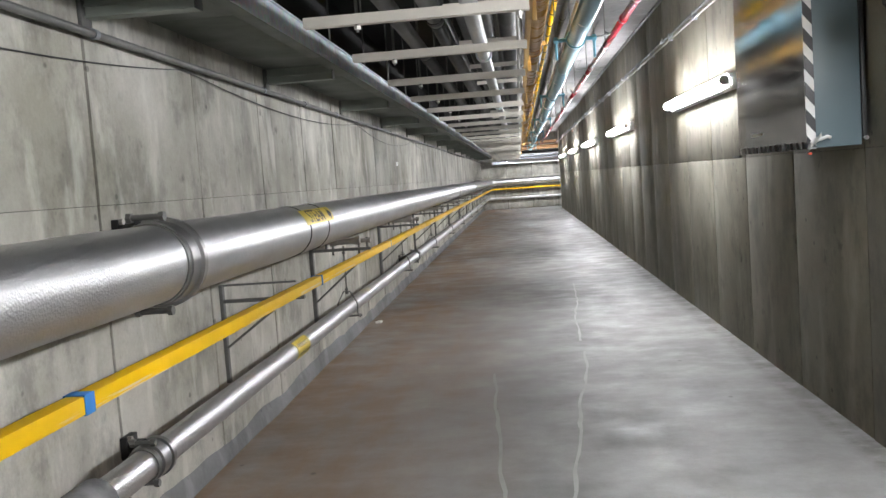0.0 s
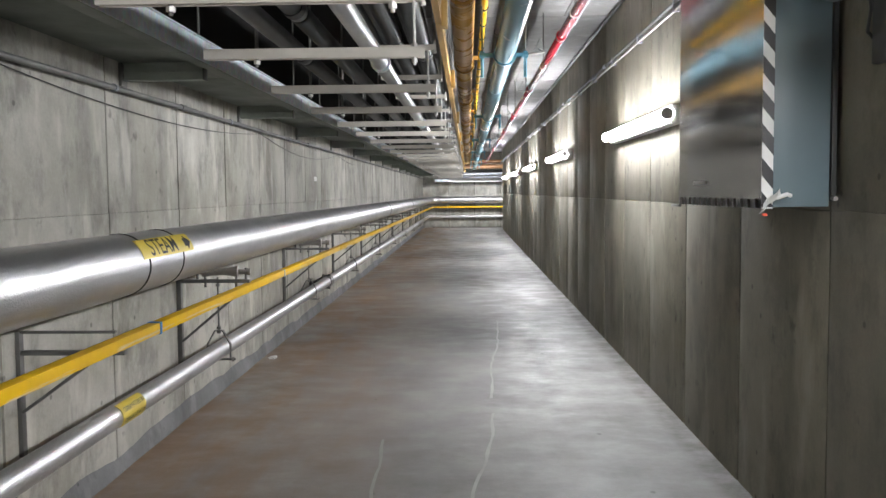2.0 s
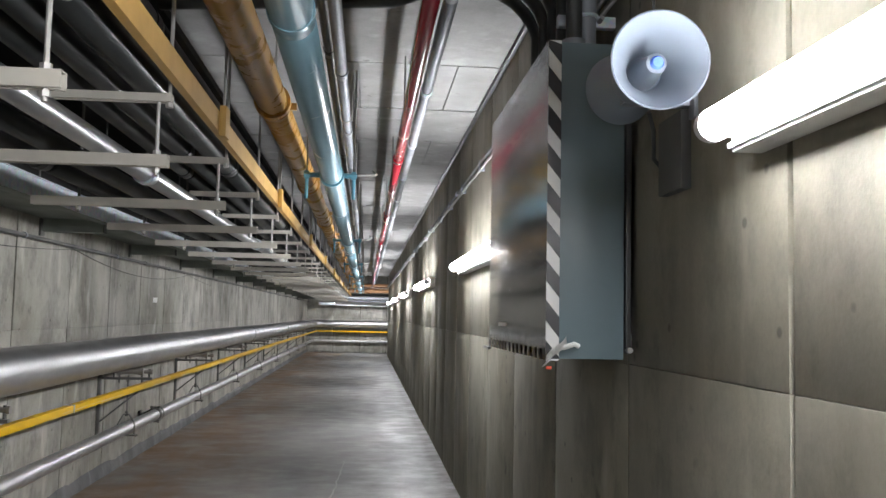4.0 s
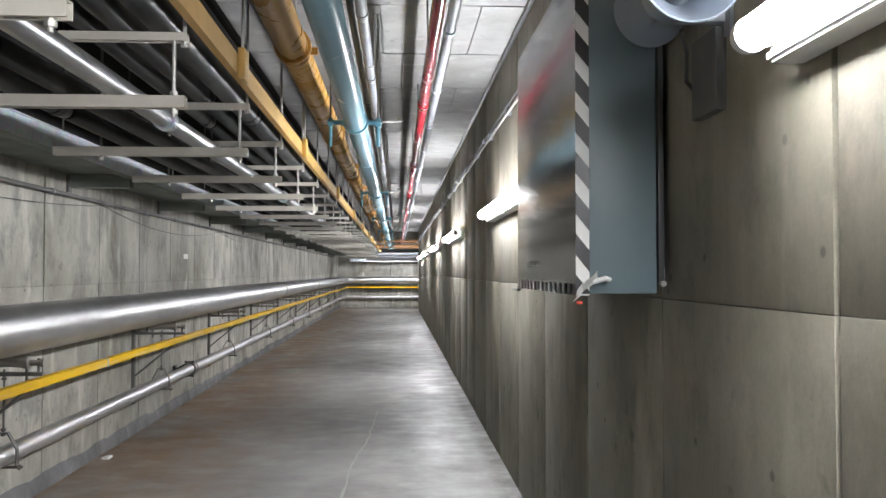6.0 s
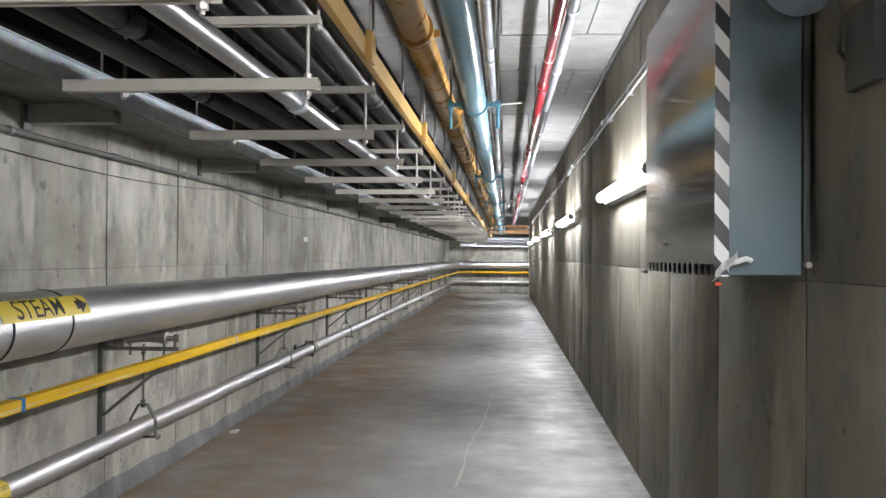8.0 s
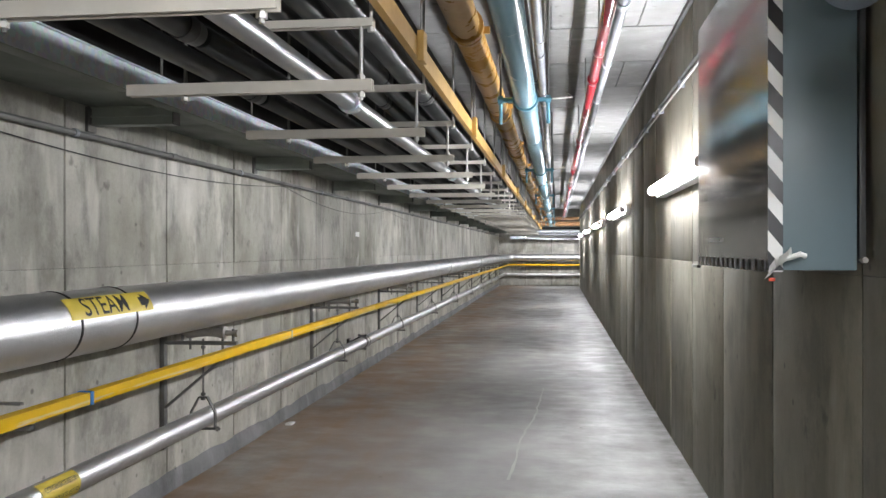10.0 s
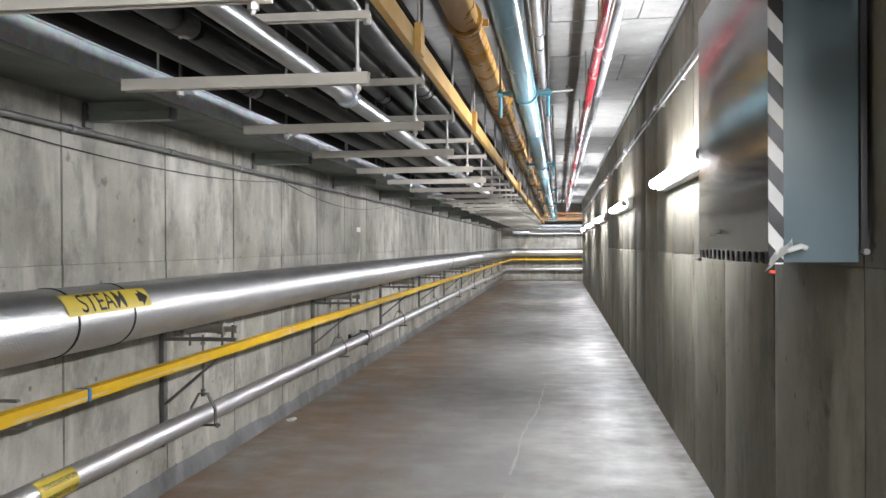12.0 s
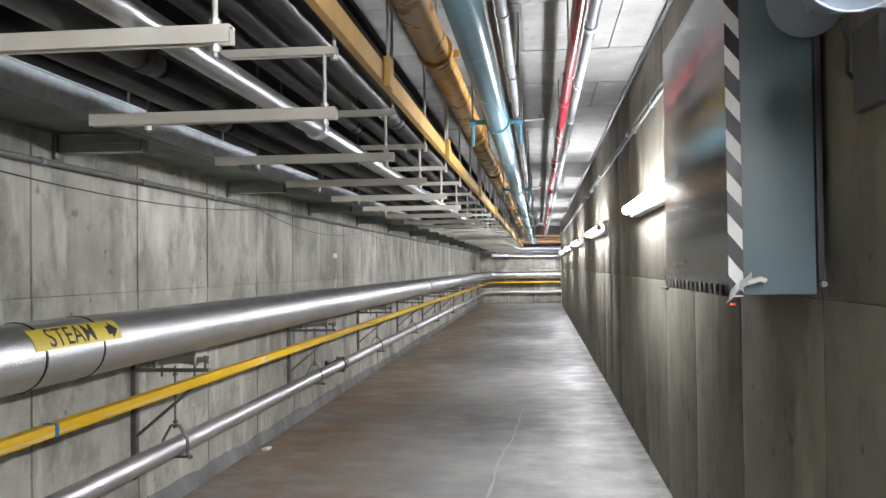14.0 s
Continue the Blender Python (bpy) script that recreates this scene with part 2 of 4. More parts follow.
def box(x0, x1, y0, y1, z0, z1, bevel=0.0, bm=None, turn=None):
    own = bmesh.new()
    bmesh.ops.create_cube(own, size=1.0)
    for v in own.verts:
        v.co = Vector(((x0, x1)[v.co.x > 0], (y0, y1)[v.co.y > 0], (z0, z1)[v.co.z > 0]))
    if bevel:
        bmesh.ops.bevel(own, geom=own.edges[:], offset=bevel, segments=2, affect="EDGES", profile=0.6)
    if turn:
        bmesh.ops.transform(own, matrix=turn, verts=own.verts)
    return join(bm, own)


def join(bm, own):
    if bm is None:
        return own
    me = bpy.data.meshes.new("tmp")
    own.to_mesh(me)
    own.free()
    bm.from_mesh(me)
    bpy.data.meshes.remove(me)
    return bm


def tube(points, r, seg=16, bm=None, caps=True, closed=False):
    """A round bar along a line of points; r may be a list, one a point."""
    bm = bm or bmesh.new()
    pts = [Vector(p) for p in points]
    rs = r if isinstance(r, (list, tuple)) else [r] * len(pts)
    rings, up = [], None
    for i, p in enumerate(pts):
        if closed:
            d = pts[(i + 1) % len(pts)] - pts[i - 1]
        else:
            d = pts[min(i + 1, len(pts) - 1)] - pts[max(i - 1, 0)]
        d.normalize()
        if up is None:
            up = Vector((0, 0, 1)) if abs(d.z) < 0.9 else Vector((1, 0, 0))
        side = d.cross(up).normalized()
        up = side.cross(d).normalized()
        rings.append([bm.verts.new(p + rs[i] * (math.cos(a) * side + math.sin(a) * up)) for a in (2 * math.pi * k / seg for k in range(seg))])
    pairs = list(zip(rings, rings[1:])) + ([(rings[-1], rings[0])] if closed else [])
    for a, b in pairs:
        for k in range(seg):
            bm.faces.new((a[k], a[(k + 1) % seg], b[(k + 1) % seg], b[k]))
    if caps and not closed:
        bm.faces.new(rings[0][::-1])
        bm.faces.new(rings[-1])
    return bm


def ring(x, y, z, r, width, thick, bm=None, seg=28):
    """A band round a bar that runs along y."""
    bm = bm or bmesh.new()
    prof = [(-width / 2, 0), (-width / 2, thick), (width / 2, thick), (width / 2, 0)]
    loops = [[bm.verts.new((x + (r + t) * math.cos(a), y + w, z + (r + t) * math.sin(a))) for w, t in prof] for a in (2 * math.pi * k / seg for k in range(seg))]
    for i in range(seg):
        a, b = loops[i], loops[(i + 1) % seg]
        for k in range(4):
            bm.faces.new((a[k], a[(k + 1) % 4], b[(k + 1) % 4], b[k]))
    return bm


def arc(c, r, a0, a1, n, plane="xz"):
    out = []
    for k in range(n + 1):
        a = radians(a0 + (a1 - a0) * k / n)
        u, v = r * math.cos(a), r * math.sin(a)
        out.append((c[0] + u, c[1], c[2] + v) if plane == "xz" else (c[0] + u, c[1] + v, c[2]))
    return out


def channel(length, w, h, t=0.004, along="x", bm=None):
    """A U-shaped strut, open below, lying along x from 0 to length, centred on y, from z 0 to h."""
    bm = bm or bmesh.new()
    a, lip = w / 2, 0.009
    prof = [(-a, 0), (-a, h), (a, h), (a, 0), (a - lip, 0), (a - lip, t), (a - t, t), (a - t, h - t), (t - a, h - t), (t - a, t), (lip - a, t), (lip - a, 0)]
    ends = [[bm.verts.new((x, y, z)) for y, z in prof] for x in (0.0, length)]
    for k in range(len(prof)):
        q = (k + 1) % len(prof)
        bm.faces.new((ends[0][k], ends[0][q], ends[1][q], ends[1][k]))
    bm.faces.new(ends[0])
    bm.faces.new(ends[1][::-1])
    return bm


def wrapped(cx, cz, r, y0, y1, a0, a1, n=10, bm=None, thick=0.0015):
    """A sheet bent round a bar along y, between two angles in degrees, facing +x at 0."""
    bm = bm or bmesh.new()
    rows = []
    for rr in (r, r + thick):
        rows.append([[bm.verts.new((cx + rr * math.cos(radians(a)), y, cz + rr * math.sin(radians(a)))) for y in (y0, y1)] for a in (a0 + (a1 - a0) * k / n for k in range(n + 1))])
    for k in range(n):
        for L in rows:
            bm.faces.new((L[k][0], L[k][1], L[k + 1][1], L[k + 1][0]))
        for s in (0, 1):
            bm.faces.new((rows[0][k][s], rows[0][k + 1][s], rows[1][k + 1][s], rows[1][k][s]))
    for k in (0, n):
        bm.faces.new((rows[0][k][0], rows[0][k][1], rows[1][k][1], rows[1][k][0]))
    return bm


def wrapped_text(text, size, cx, cz, r, y0, mid, stretch=1.0):
    """Lettering bent round a bar along y, read from the +x side, starting at y0, middle at an angle."""
    cu = bpy.data.curves.new("lettering", "FONT")
    cu.body, cu.size, cu.align_y, cu.offset = text, size, "CENTER", size * 0.005
    ob = bpy.data.objects.new("lettering", cu)
    me = ob.to_mesh()
    bm = bmesh.new()
    bm.from_mesh(me)
    bmesh.ops.triangulate(bm, faces=bm.faces[:])
    bmesh.ops.subdivide_edges(bm, edges=[e for e in bm.edges if e.calc_length() > size * 0.35], cuts=2)
    for v in bm.verts:
        a = radians(mid) + v.co.y / r
        v.co = Vector((cx + r * math.cos(a), y0 + v.co.x * stretch, cz + r * math.sin(a)))
    ob.to_mesh_clear()
    bpy.data.objects.remove(ob)
    return bm


def hex_nut(x, y, z, r, h, axis="z", bm=None):
    d = Vector({"x": (h, 0, 0), "y": (0, h, 0), "z": (0, 0, h)}[axis])
    p = Vector((x, y, z))
    return tube([p - d / 2, p + d / 2], r, 6, bm)


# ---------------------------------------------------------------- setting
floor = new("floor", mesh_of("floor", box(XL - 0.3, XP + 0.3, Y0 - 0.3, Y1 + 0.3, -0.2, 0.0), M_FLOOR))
tagged(floor, "worn grey trowelled concrete floor with brown stains", "floor", kind="structure")

wall_left = new("wall_left", mesh_of("wall_left", box(XL - 0.3, XL - 0.03, Y0 - 0.3, Y1 + 0.3, 0, ZC), M_JOINT))
tagged(wall_left, "streaked grey cast concrete wall in tall panels", "wall", kind="structure")
wall_right = new("wall_right", mesh_of("wall_right", box(XR + 0.03, XR + 0.3, Y0 - 0.3, YP, 0, ZC), M_JOINT))
tagged(wall_right, "smooth grey concrete wall lit by tubes", "wall", kind="structure")
wall_end = new("wall_end", mesh_of("wall_end", box(XL - 0.03, XP, Y1 + 0.03, Y1 + 0.3, 0, ZC), M_JOINT))
tagged(wall_end, "grey concrete panel wall closing the tunnel", "wall", kind="structure")
wall_back = new("wall_back", mesh_of("wall_back", box(XL - 0.03, XR + 0.03, Y0 - 0.3, Y0, 0, ZC), M_WALL))
tagged(wall_back, "plain grey concrete wall behind the walk", "wall", kind="structure")

wall_passage = new("wall_passage", mesh_of("wall_passage", box(XR + 0.3, XP, YP - 0.3, YP, 0, ZC), M_WALL_R))
tagged(wall_passage, "grey concrete wall of the side passage", "wall", kind="structure")
wall_passage_end = new("wall_passage_end", mesh_of("wall_passage_end", box(XP, XP + 0.3, YP - 0.3, Y1 + 0.3, 0, ZC), M_WALL_R))
tagged(wall_passage_end, "grey concrete wall closing the side passage", "wall", kind="structure")

bm = box(XL - 0.3, XP + 0.3, Y0 - 0.3, Y1 + 0.3, ZC + 0.02, ZC + 0.25)
random.seed(4)
edges_y = [Y0] + [-4.84 + 1.22 * k for k in range(35)] + [Y1]
for a, b in zip(edges_y, edges_y[1:]):
    cuts = [XL, -1.2 + random.uniform(-.3, .3), 0.0 + random.uniform(-.35, .35), 0.62 + random.uniform(-.2, .2), XR]
    for c, d in zip(cuts, cuts[1:]):
        dz = random.uniform(0, 0.006)
        box(c + 0.005, d - 0.005, a + 0.007, b - 0.007, ZC + dz, ZC + 0.03, 0, bm)
ceiling = new("ceiling", mesh_of("ceiling", bm, M_CEIL))
tagged(ceiling, "pale concrete slab ceiling with dark joints", "ceiling", kind="structure")

# added dark sheet that stands in for shade over the pipe racks
deck = new("ceiling_deck", mesh_of("ceiling_deck", box(XL, -0.84, Y0, Y1 - 0.4, ZC - 0.05, ZC - 0.004, 0), M_SHADE_BLACK))
tagged(deck, "near-black sheet for the shade over the pipe racks", "ceiling", kind="structure")

# kerb at the foot of the left wall, with a crumbled top edge
bm = bmesh.new()
random.seed(7)
n_k = 420
prev = None
for k in range(n_k + 1):
    y = Y0 + (Y1 - Y0) * k / n_k
    j = noise.noise((y * 2.3, 1.7, 0)) * 0.035 + noise.noise((y * 9, 4, 0)) * 0.012
    w = 0.022 + noise.noise((y * 1.5, 8, 0)) * 0.012
    sec = [bm.verts.new(c) for c in ((XL - 0.02, y, 0.0), (XL + w, y, 0.0), (XL + w * 0.8, y, 0.055 + j * 0.5), (XL + 0.004, y, 0.10 + j), (XL - 0.02, y, 0.125 + j))]
    if prev:
        for i in range(4):
            bm.faces.new((prev[i], prev[i + 1], sec[i + 1], sec[i]))
    prev = sec
kerb = new("baseboard_kerb", mesh_of("baseboard_kerb", bm, M_KERB))
tagged(kerb, "rough crumbled concrete kerb at the wall foot", "kerb", kind="structure")

# ---------------------------------------------------------------- wall lamps
def wall_lamp():
    lamp = thing("wall_lamp", (XR, 0, 1.965), "lit white fluorescent strip lamp on the concrete wall", "lamp", "strip lamps along the wall")
    body = box(-0.070, 0.0, -2.42, -0.03, -0.060, 0.060, 0.006)
    part("housing", body, M_WHITE, lamp)
    part("tube", tube([(-0.108, -2.438, 0), (-0.108, -2.43, 0), (-0.108, -0.03, 0), (-0.108, -0.022, 0)], [0.030, 0.0355, 0.0355, 0.030], 20), tube_glass, lamp, "glowing white tube")
    for y, d in ((-2.438, -1), (-0.022, 1)):
        cap = tube([(-0.108, y - 0.012 * d, 0), (-0.108, y + 0.010 * d, 0), (-0.108, y + 0.022 * d, 0), (-0.108, y + 0.022 * d, 0), (-0.108, y + 0.008 * d, 0)], [0.0375, 0.0375, 0.034, 0.024, 0.020], 20)
        part("end_cap", cap, M_WHITE, lamp, "white end cap with a recessed socket")
        part("socket", box(-0.118, -0.098, y + 0.006 * d - 0.006, y + 0.006 * d + 0.012, -0.012, 0.012, 0.003), M_GREY, lamp)
    for z in (-0.046, 0.046):
        part("reflector_lip", box(-0.078, -0.0705, -2.42, -0.03, z - 0.006, z + 0.006, 0.002), M_WHITE, lamp)
    for y in (-2.40, -0.06):
        e = box(-0.085, -0.0705, y - 0.02, y + 0.02, -0.03, 0.03, 0.004)
        part("lamp_holder", e, M_WHITE, lamp)
    return lamp


first_lamp = wall_lamp()
first_lamp.location.y = LAMP_FAR[0]
for y in LAMP_FAR[1:]:
    copy_thing(first_lamp, pose(XR, y, 1.965))
copy_thing(first_lamp, pose(XR + 0.35, YP, 1.965, 0, 0, -90))

# ---------------------------------------------------------------- low pipes on the left
def steam_pipe():
    cx, cz, r = STEAM
    p = thing("steam_pipe", (cx, 0, cz), "fat silver aluminium-jacketed steam pipe on wall rollers", "pipe")
    yb, R = Y1 - 0.62, 0.36
    ys = [Y0 + 0.02 + 0.915 * k for k in range(47)]
    ys = [y for y in ys if y < yb - 0.5] + [yb - R]
    random.seed(11)
    for a, b in zip(ys, ys[1:]):
        d = random.uniform(0, 0.0016)
        j = part("jacket", tube([(0, a, 0), (0, b + 0.02, 0)], [r + d + 0.001, r + d - 0.001], 40, caps=False), M_STEAM, p)
    bend = [(R - R * math.cos(a), yb - R + R * math.sin(a), 0) for a in (math.pi / 2 * k / 10 for k in range(11))]
    part("elbow", tube(bend, r + 0.006, 32, caps=False), M_COND, p)
    part("jacket_end_run", tube([(R, yb, 0), (XP - cx, yb, 0)], r, 32), M_STEAM, p)
    for y in (yb - R - 0.05,):
        part("band", ring(0, y, 0, r, 0.03, 0.006), M_BAND, p)
    for y in (5.245, 5.715):
        part("strap", ring(0, y, 0, r, 0.012, 0.0045), M_DARKBAND, p, "thin black strap")
    for y in (17.9, 24.5):
        part("band", ring(0, y, 0, r, 0.05, 0.008), M_BAND, p)
    lab = part("label", wrapped(0, 0, r + 0.0035, 5.17, 5.88, 12, 52), M_LABEL, p, "yellow pipe marker reading STEAM with an arrow")
    part("lettering", wrapped_text("STEAM", 0.125, 0, 0, r + 0.0062, 5.272, 31, 1.02), M_BLACK, lab)
    ar = bmesh.new()
    rr = r + 0.0055
    half = lambda y: 0.022 if y < 5.80 else 0.044 * (5.865 - y) / 0.065
    ys_a = [5.765, 5.7995, 5.8005, 5.82, 5.84, 5.864]
    rows = [[ar.verts.new((rr * math.cos(a), y, rr * math.sin(a))) for a in (radians(31) + half(y) * q / 4 / rr for q in range(-4, 5))] for y in ys_a]
    for a, b in zip(rows, rows[1:]):
        for q in range(8):
            ar.faces.new((a[q], a[q + 1], b[q + 1], b[q]))
    part("arrow", ar, M_BLACK, lab)
    return p


def guide_collar(name, cx, cz, r, y, label):
    """Two-part collar round a pipe with bolts, and an arm back to a wall plate."""
    c = thing(name, (cx, y, cz), label, "pipe clamp")
    part("collar", ring(0, 0, 0, r + 0.001, 0.05 + 0.17 * r, 0.012), M_BAND, c)
    part("collar_rim", ring(0, 0.05, 0, r + 0.001, 0.02 + 0.07 * r, 0.012 + 0.11 * r), M_BAND, c)
    part("collar_strap", ring(0, -0.055, 0, r + 0.001, 0.025, 0.006), M_BRACKET, c)
    back = XL - cx
    for s in (1, -1):
        z = s * (r + 0.012 + 0.13 * r)
        part("bolt", tube([(-0.35 * r - 0.03, -0.03, z), (0.2 * r + 0.02, -0.03, z)], 0.006 + 0.04 * r, 10), M_BRACKET, c)
        for x in (0.2 * r + 0.02, -0.35 * r - 0.025):
            part("nut", hex_nut(x, -0.03, z, 0.011 + 0.06 * r, 0.018, "x"), M_BRACKET, c)
    off, dz = (0.3, r * 0.85) if r > 0.1 else (0.36, -0.05)
    part("arm", tube([(back + 0.03, off, dz), (-r * 0.5, 0.03, r * 1.1)], 0.008 + 0.05 * r, 10), M_DARKBAND, c)
    plate = box(back, back + 0.03, off - 0.05, off + 0.05, dz - 0.045, dz + 0.045, 0.006)
    part("wall_plate", plate, M_DARKBAND, c)
    part("clevis_lug", box(back + 0.03, back + 0.10, off - 0.018, off + 0.018, dz - 0.02, dz + 0.025, 0.006), M_DARKBAND, c)
    part("anchor_nut", hex_nut(back + 0.035, off - 0.03, dz + 0.034, 0.014, 0.02, "x"), M_CAST, c)
    part("anchor_nut", hex_nut(back + 0.035, off - 0.03, dz - 0.034, 0.014, 0.02, "x"), M_CAST, c)
    return c


def condensate_pipe():
    cx, cz, r = COND
    p = thing("condensate_pipe", (cx, 0, cz), "slim shiny aluminium-clad condensate return pipe near the floor", "pipe")
    yb, R = Y1 - 0.62, 0.2
    ys = [Y0 + 0.02 + 1.83 * k for k in range(24)]
    ys = [y for y in ys if y < yb - 0.5] + [yb - R]
    for k, (a, b) in enumerate(zip(ys, ys[1:])):
        part("jacket", tube([(0, a, 0), (0, b + 0.02, 0)], [r + 0.0008, r - 0.0006], 28, caps=False), M_COND, p)
    bend = [(R - R * math.cos(a), yb - R + R * math.sin(a), 0) for a in (math.pi / 2 * k / 8 for k in range(9))]
    part("elbow", tube(bend, r + 0.003, 24, caps=False), M_COND, p)
    part("jacket_end_run", tube([(R, yb, 0), (XP - cx, yb, 0)], r, 24), M_COND, p)
    lab = part("label", wrapped(0, 0, r + 0.0025, 5.14, 5.415, -50, 75), M_LABEL, p, "yellow pipe marker with small lettering")
    part("lettering", wrapped_text("CONDENSATE RETURN", 0.032, 0, 0, r + 0.005, 5.165, 32, 0.72), M_BLACK, lab)
    part("lettering", wrapped_text("CONDENSATE RETURN", 0.032, 0, 0, r + 0.005, 5.165, -18, 0.72), M_BLACK, lab)
    part("fitting", ring(0, 2.78, 0, r, 0.18, 0.022), M_KERB, p, "pale grey fibre sleeve")
    return p


def yellow_rail():
    x, z, h = RAIL
    p = thing("yellow_rail", (x, 0, z), "yellow painted steel channel rail along the wall", "rail")
    random.seed(3)
    ys = [Y0 + 0.05, -0.45, 2.52, 5.25, 7.97, 10.9, 13.9, 16.9, 19.9, 22.9, 25.9, 28.9, 31.9, 34.9, Y1 - 0.72]
    for a, b in zip(ys, ys[1:]):
        part("rail_length", box(-0.055, 0, a + 0.004, b - 0.004, 0, h, 0.005), M_RAIL, p)
    part("end_run", box(0.004, XP - x, Y1 - 0.775, Y1 - 0.72, 0, h, 0.005), M_YELLOW, p)
    for y in ys[2:5]:
        part("joint_tape", box(-0.058, 0.003, y - 0.026 + (0.014 if y > 5 else 0), y + 0.026 - (0.014 if y > 5 else 0), -0.003, h + 0.003, 0.002),
             M_BLUETAPE if y < 7 else M_GALV, p, "blue tape wrapped over the joint" if y < 7 else "bare metal joint")
    return p


steam_pipe()
condensate_pipe()
yellow_rail()
guide_collar("pipe_guide", *STEAM, 3.44, "grey steel guide collar bolted round the steam pipe")
guide_collar("pipe_guide", *COND, 3.27, "grey steel guide collar bolted round the condensate pipe")
guide_collar("pipe_guide", *COND, 11.2, "grey steel guide collar bolted round the condensate pipe")


def pipe_bracket():
    """Wall strut, arm, brace, roller chair under the steam pipe and clevis hanger on the low pipe."""
    b = thing("pipe_bracket", (XL, 0, 0.9), "dark steel wall bracket with roller and clevis hanger", "bracket", "pipe brackets along the wall")
    sx, sz, sr = STEAM[0] - XL, STEAM[1] - 0.9, STEAM[2]
    kx, kz, kr = COND[0] - XL, COND[1] - 0.9, COND[2]
    top = sz - sr - 0.085
    part("wall_strut", box(0.0, 0.03, -0.021, 0.021, -0.62, top + 0.10, 0.003), M_BRACKET, b)
    part("arm", box(0.03, sx + 0.19, -0.02, 0.02, top - 0.022, top, 0.003), M_BRACKET, b)
    ln = math.hypot(0.36, 0.30)
    t = Matrix.Translation((0.03, 0, top - 0.40)) @ Matrix.Rotation(-math.atan2(0.30, 0.36), 4, "Y")
    part("brace", box(0, ln + 0.06, -0.02, 0.02, -0.007, 0.007, 0.001, turn=t), M_BRACKET, b)
    for x in (sx - 0.15, sx + 0.165):
        part("chair_post", tube([(x, 0, top), (x, 0, top + 0.075)], 0.009, 8), M_BRACKET, b)
    prof = [(-0.15, .014), (-0.12, .014), (-.115, .036), (-.06, .026), (0, .022), (.06, .026), (.115, .040), (.12, .018), (.165, .016), (.18, .024), (.195, .022)]
    part("roller", tube([(sx + u, 0, top + 0.05) for u, _ in prof], [q for _, q in prof], 16), M_CAST, b, "cast roller with flared ends")
    for x in (sx - 0.1, sx + 0.1):
        part("arm_bolt", tube([(x, 0, top - 0.05), (x, 0, top + 0.02)], 0.008, 8), M_BRACKET, b)
    hx = kx
    part("rod", tube([(hx, 0, kz + kr + 0.075), (hx, 0, top + 0.015)], 0.006, 8), M_BRACKET, b)
    for z in (top - 0.036, kz + kr + 0.09, kz + kr + 0.062):
        part("nut", hex_nut(hx, 0, z, 0.014, 0.015), M_BRACKET, b)
    yoke = bmesh.new()
    w = kr + 0.02
    path = [(hx - w, 0, kz - kr * .9), (hx - w, 0, kz + kr * .7), (hx - 0.025, 0, kz + kr + .072), (hx + 0.025, 0, kz + kr + .072), (hx + w, 0, kz + kr * .7), (hx + w, 0, kz - kr * .9)]
    for p, q in zip(path, path[1:]):
        d = Vector(q) - Vector(p)
        m = Matrix.Translation(p) @ Matrix.Rotation(-math.atan2(d.z, d.x), 4, "Y")
        box(-0.002, d.length + 0.002, -0.016, 0.016, -0.003, 0.003, 0, yoke, m)
    part("clevis", yoke, M_BRACKET, b)
    part("clevis_bolt", tube([(hx - w - 0.02, 0, kz - kr - 0.008), (hx + w + 0.03, 0, kz - kr - 0.008)], 0.008, 8), M_BRACKET, b)
    part("clevis_nut", hex_nut(hx + w + 0.015, 0, kz - kr - 0.008, 0.016, 0.016, "x"), M_CAST, b)
    return b


first_bracket = pipe_bracket()
first_bracket.location.y = BRACKET_Y[0]
for y in BRACKET_Y[1:]:
    copy_thing(first_bracket, pose(XL, y, 0.9))

rail_arm = thing("rail_bracket", (XL, 4.85, 0.84), "plain dark angle bracket under the yellow rail", "bracket")
part("wall_strut", box(0.0, 0.02, -0.018, 0.018, -0.45, 0.08, 0.003), M_BRACKET, rail_arm)
part("arm", box(0.02, 0.46, -0.018, 0.018, -0.02, -0.002, 0.003), M_BRACKET, rail_arm)
part("thin_arm", box(0.02, 0.42, -0.012, 0.012, 0.07, 0.08, 0.002), M_BRACKET, rail_arm)
part("brace", box(0, 0.40, -0.018, 0.018, -0.006, 0.006, 0.002, turn=Matrix.Translation((0.02, 0, -0.26)) @ Matrix.Rotation(-0.62, 4, "Y")), M_BRACKET, rail_arm)

# small white tag on the left wall and a scrap on the floor
bm = box(0, 0.003, -0.10, 0.10, -0.028, 0.028, 0.001)
tag_plate = new("wall_tag", mesh_of("wall_tag", bm, M_WHITE))
tag_plate.location = (XL, 12.05, 1.66)
tagged(tag_plate, "small white paper tag stuck on the concrete", "tag")

bm = bmesh.new()
bmesh.ops.create_icosphere(bm, subdivisions=2, radius=0.05)
for v in bm.verts:
    v.co = Vector((v.co.x * 0.8, v.co.y * 1.3, abs(v.co.z) * 0.35)) * (1 + 0.5 * noise.noise(v.co * 30))
scrap = new("paper_scrap", mesh_of("paper_scrap", bm, M_WHITE))
scrap.location = (-2.03, 9.06, 0.0)
tagged(scrap, "crumpled white paper scrap on the floor", "litter")

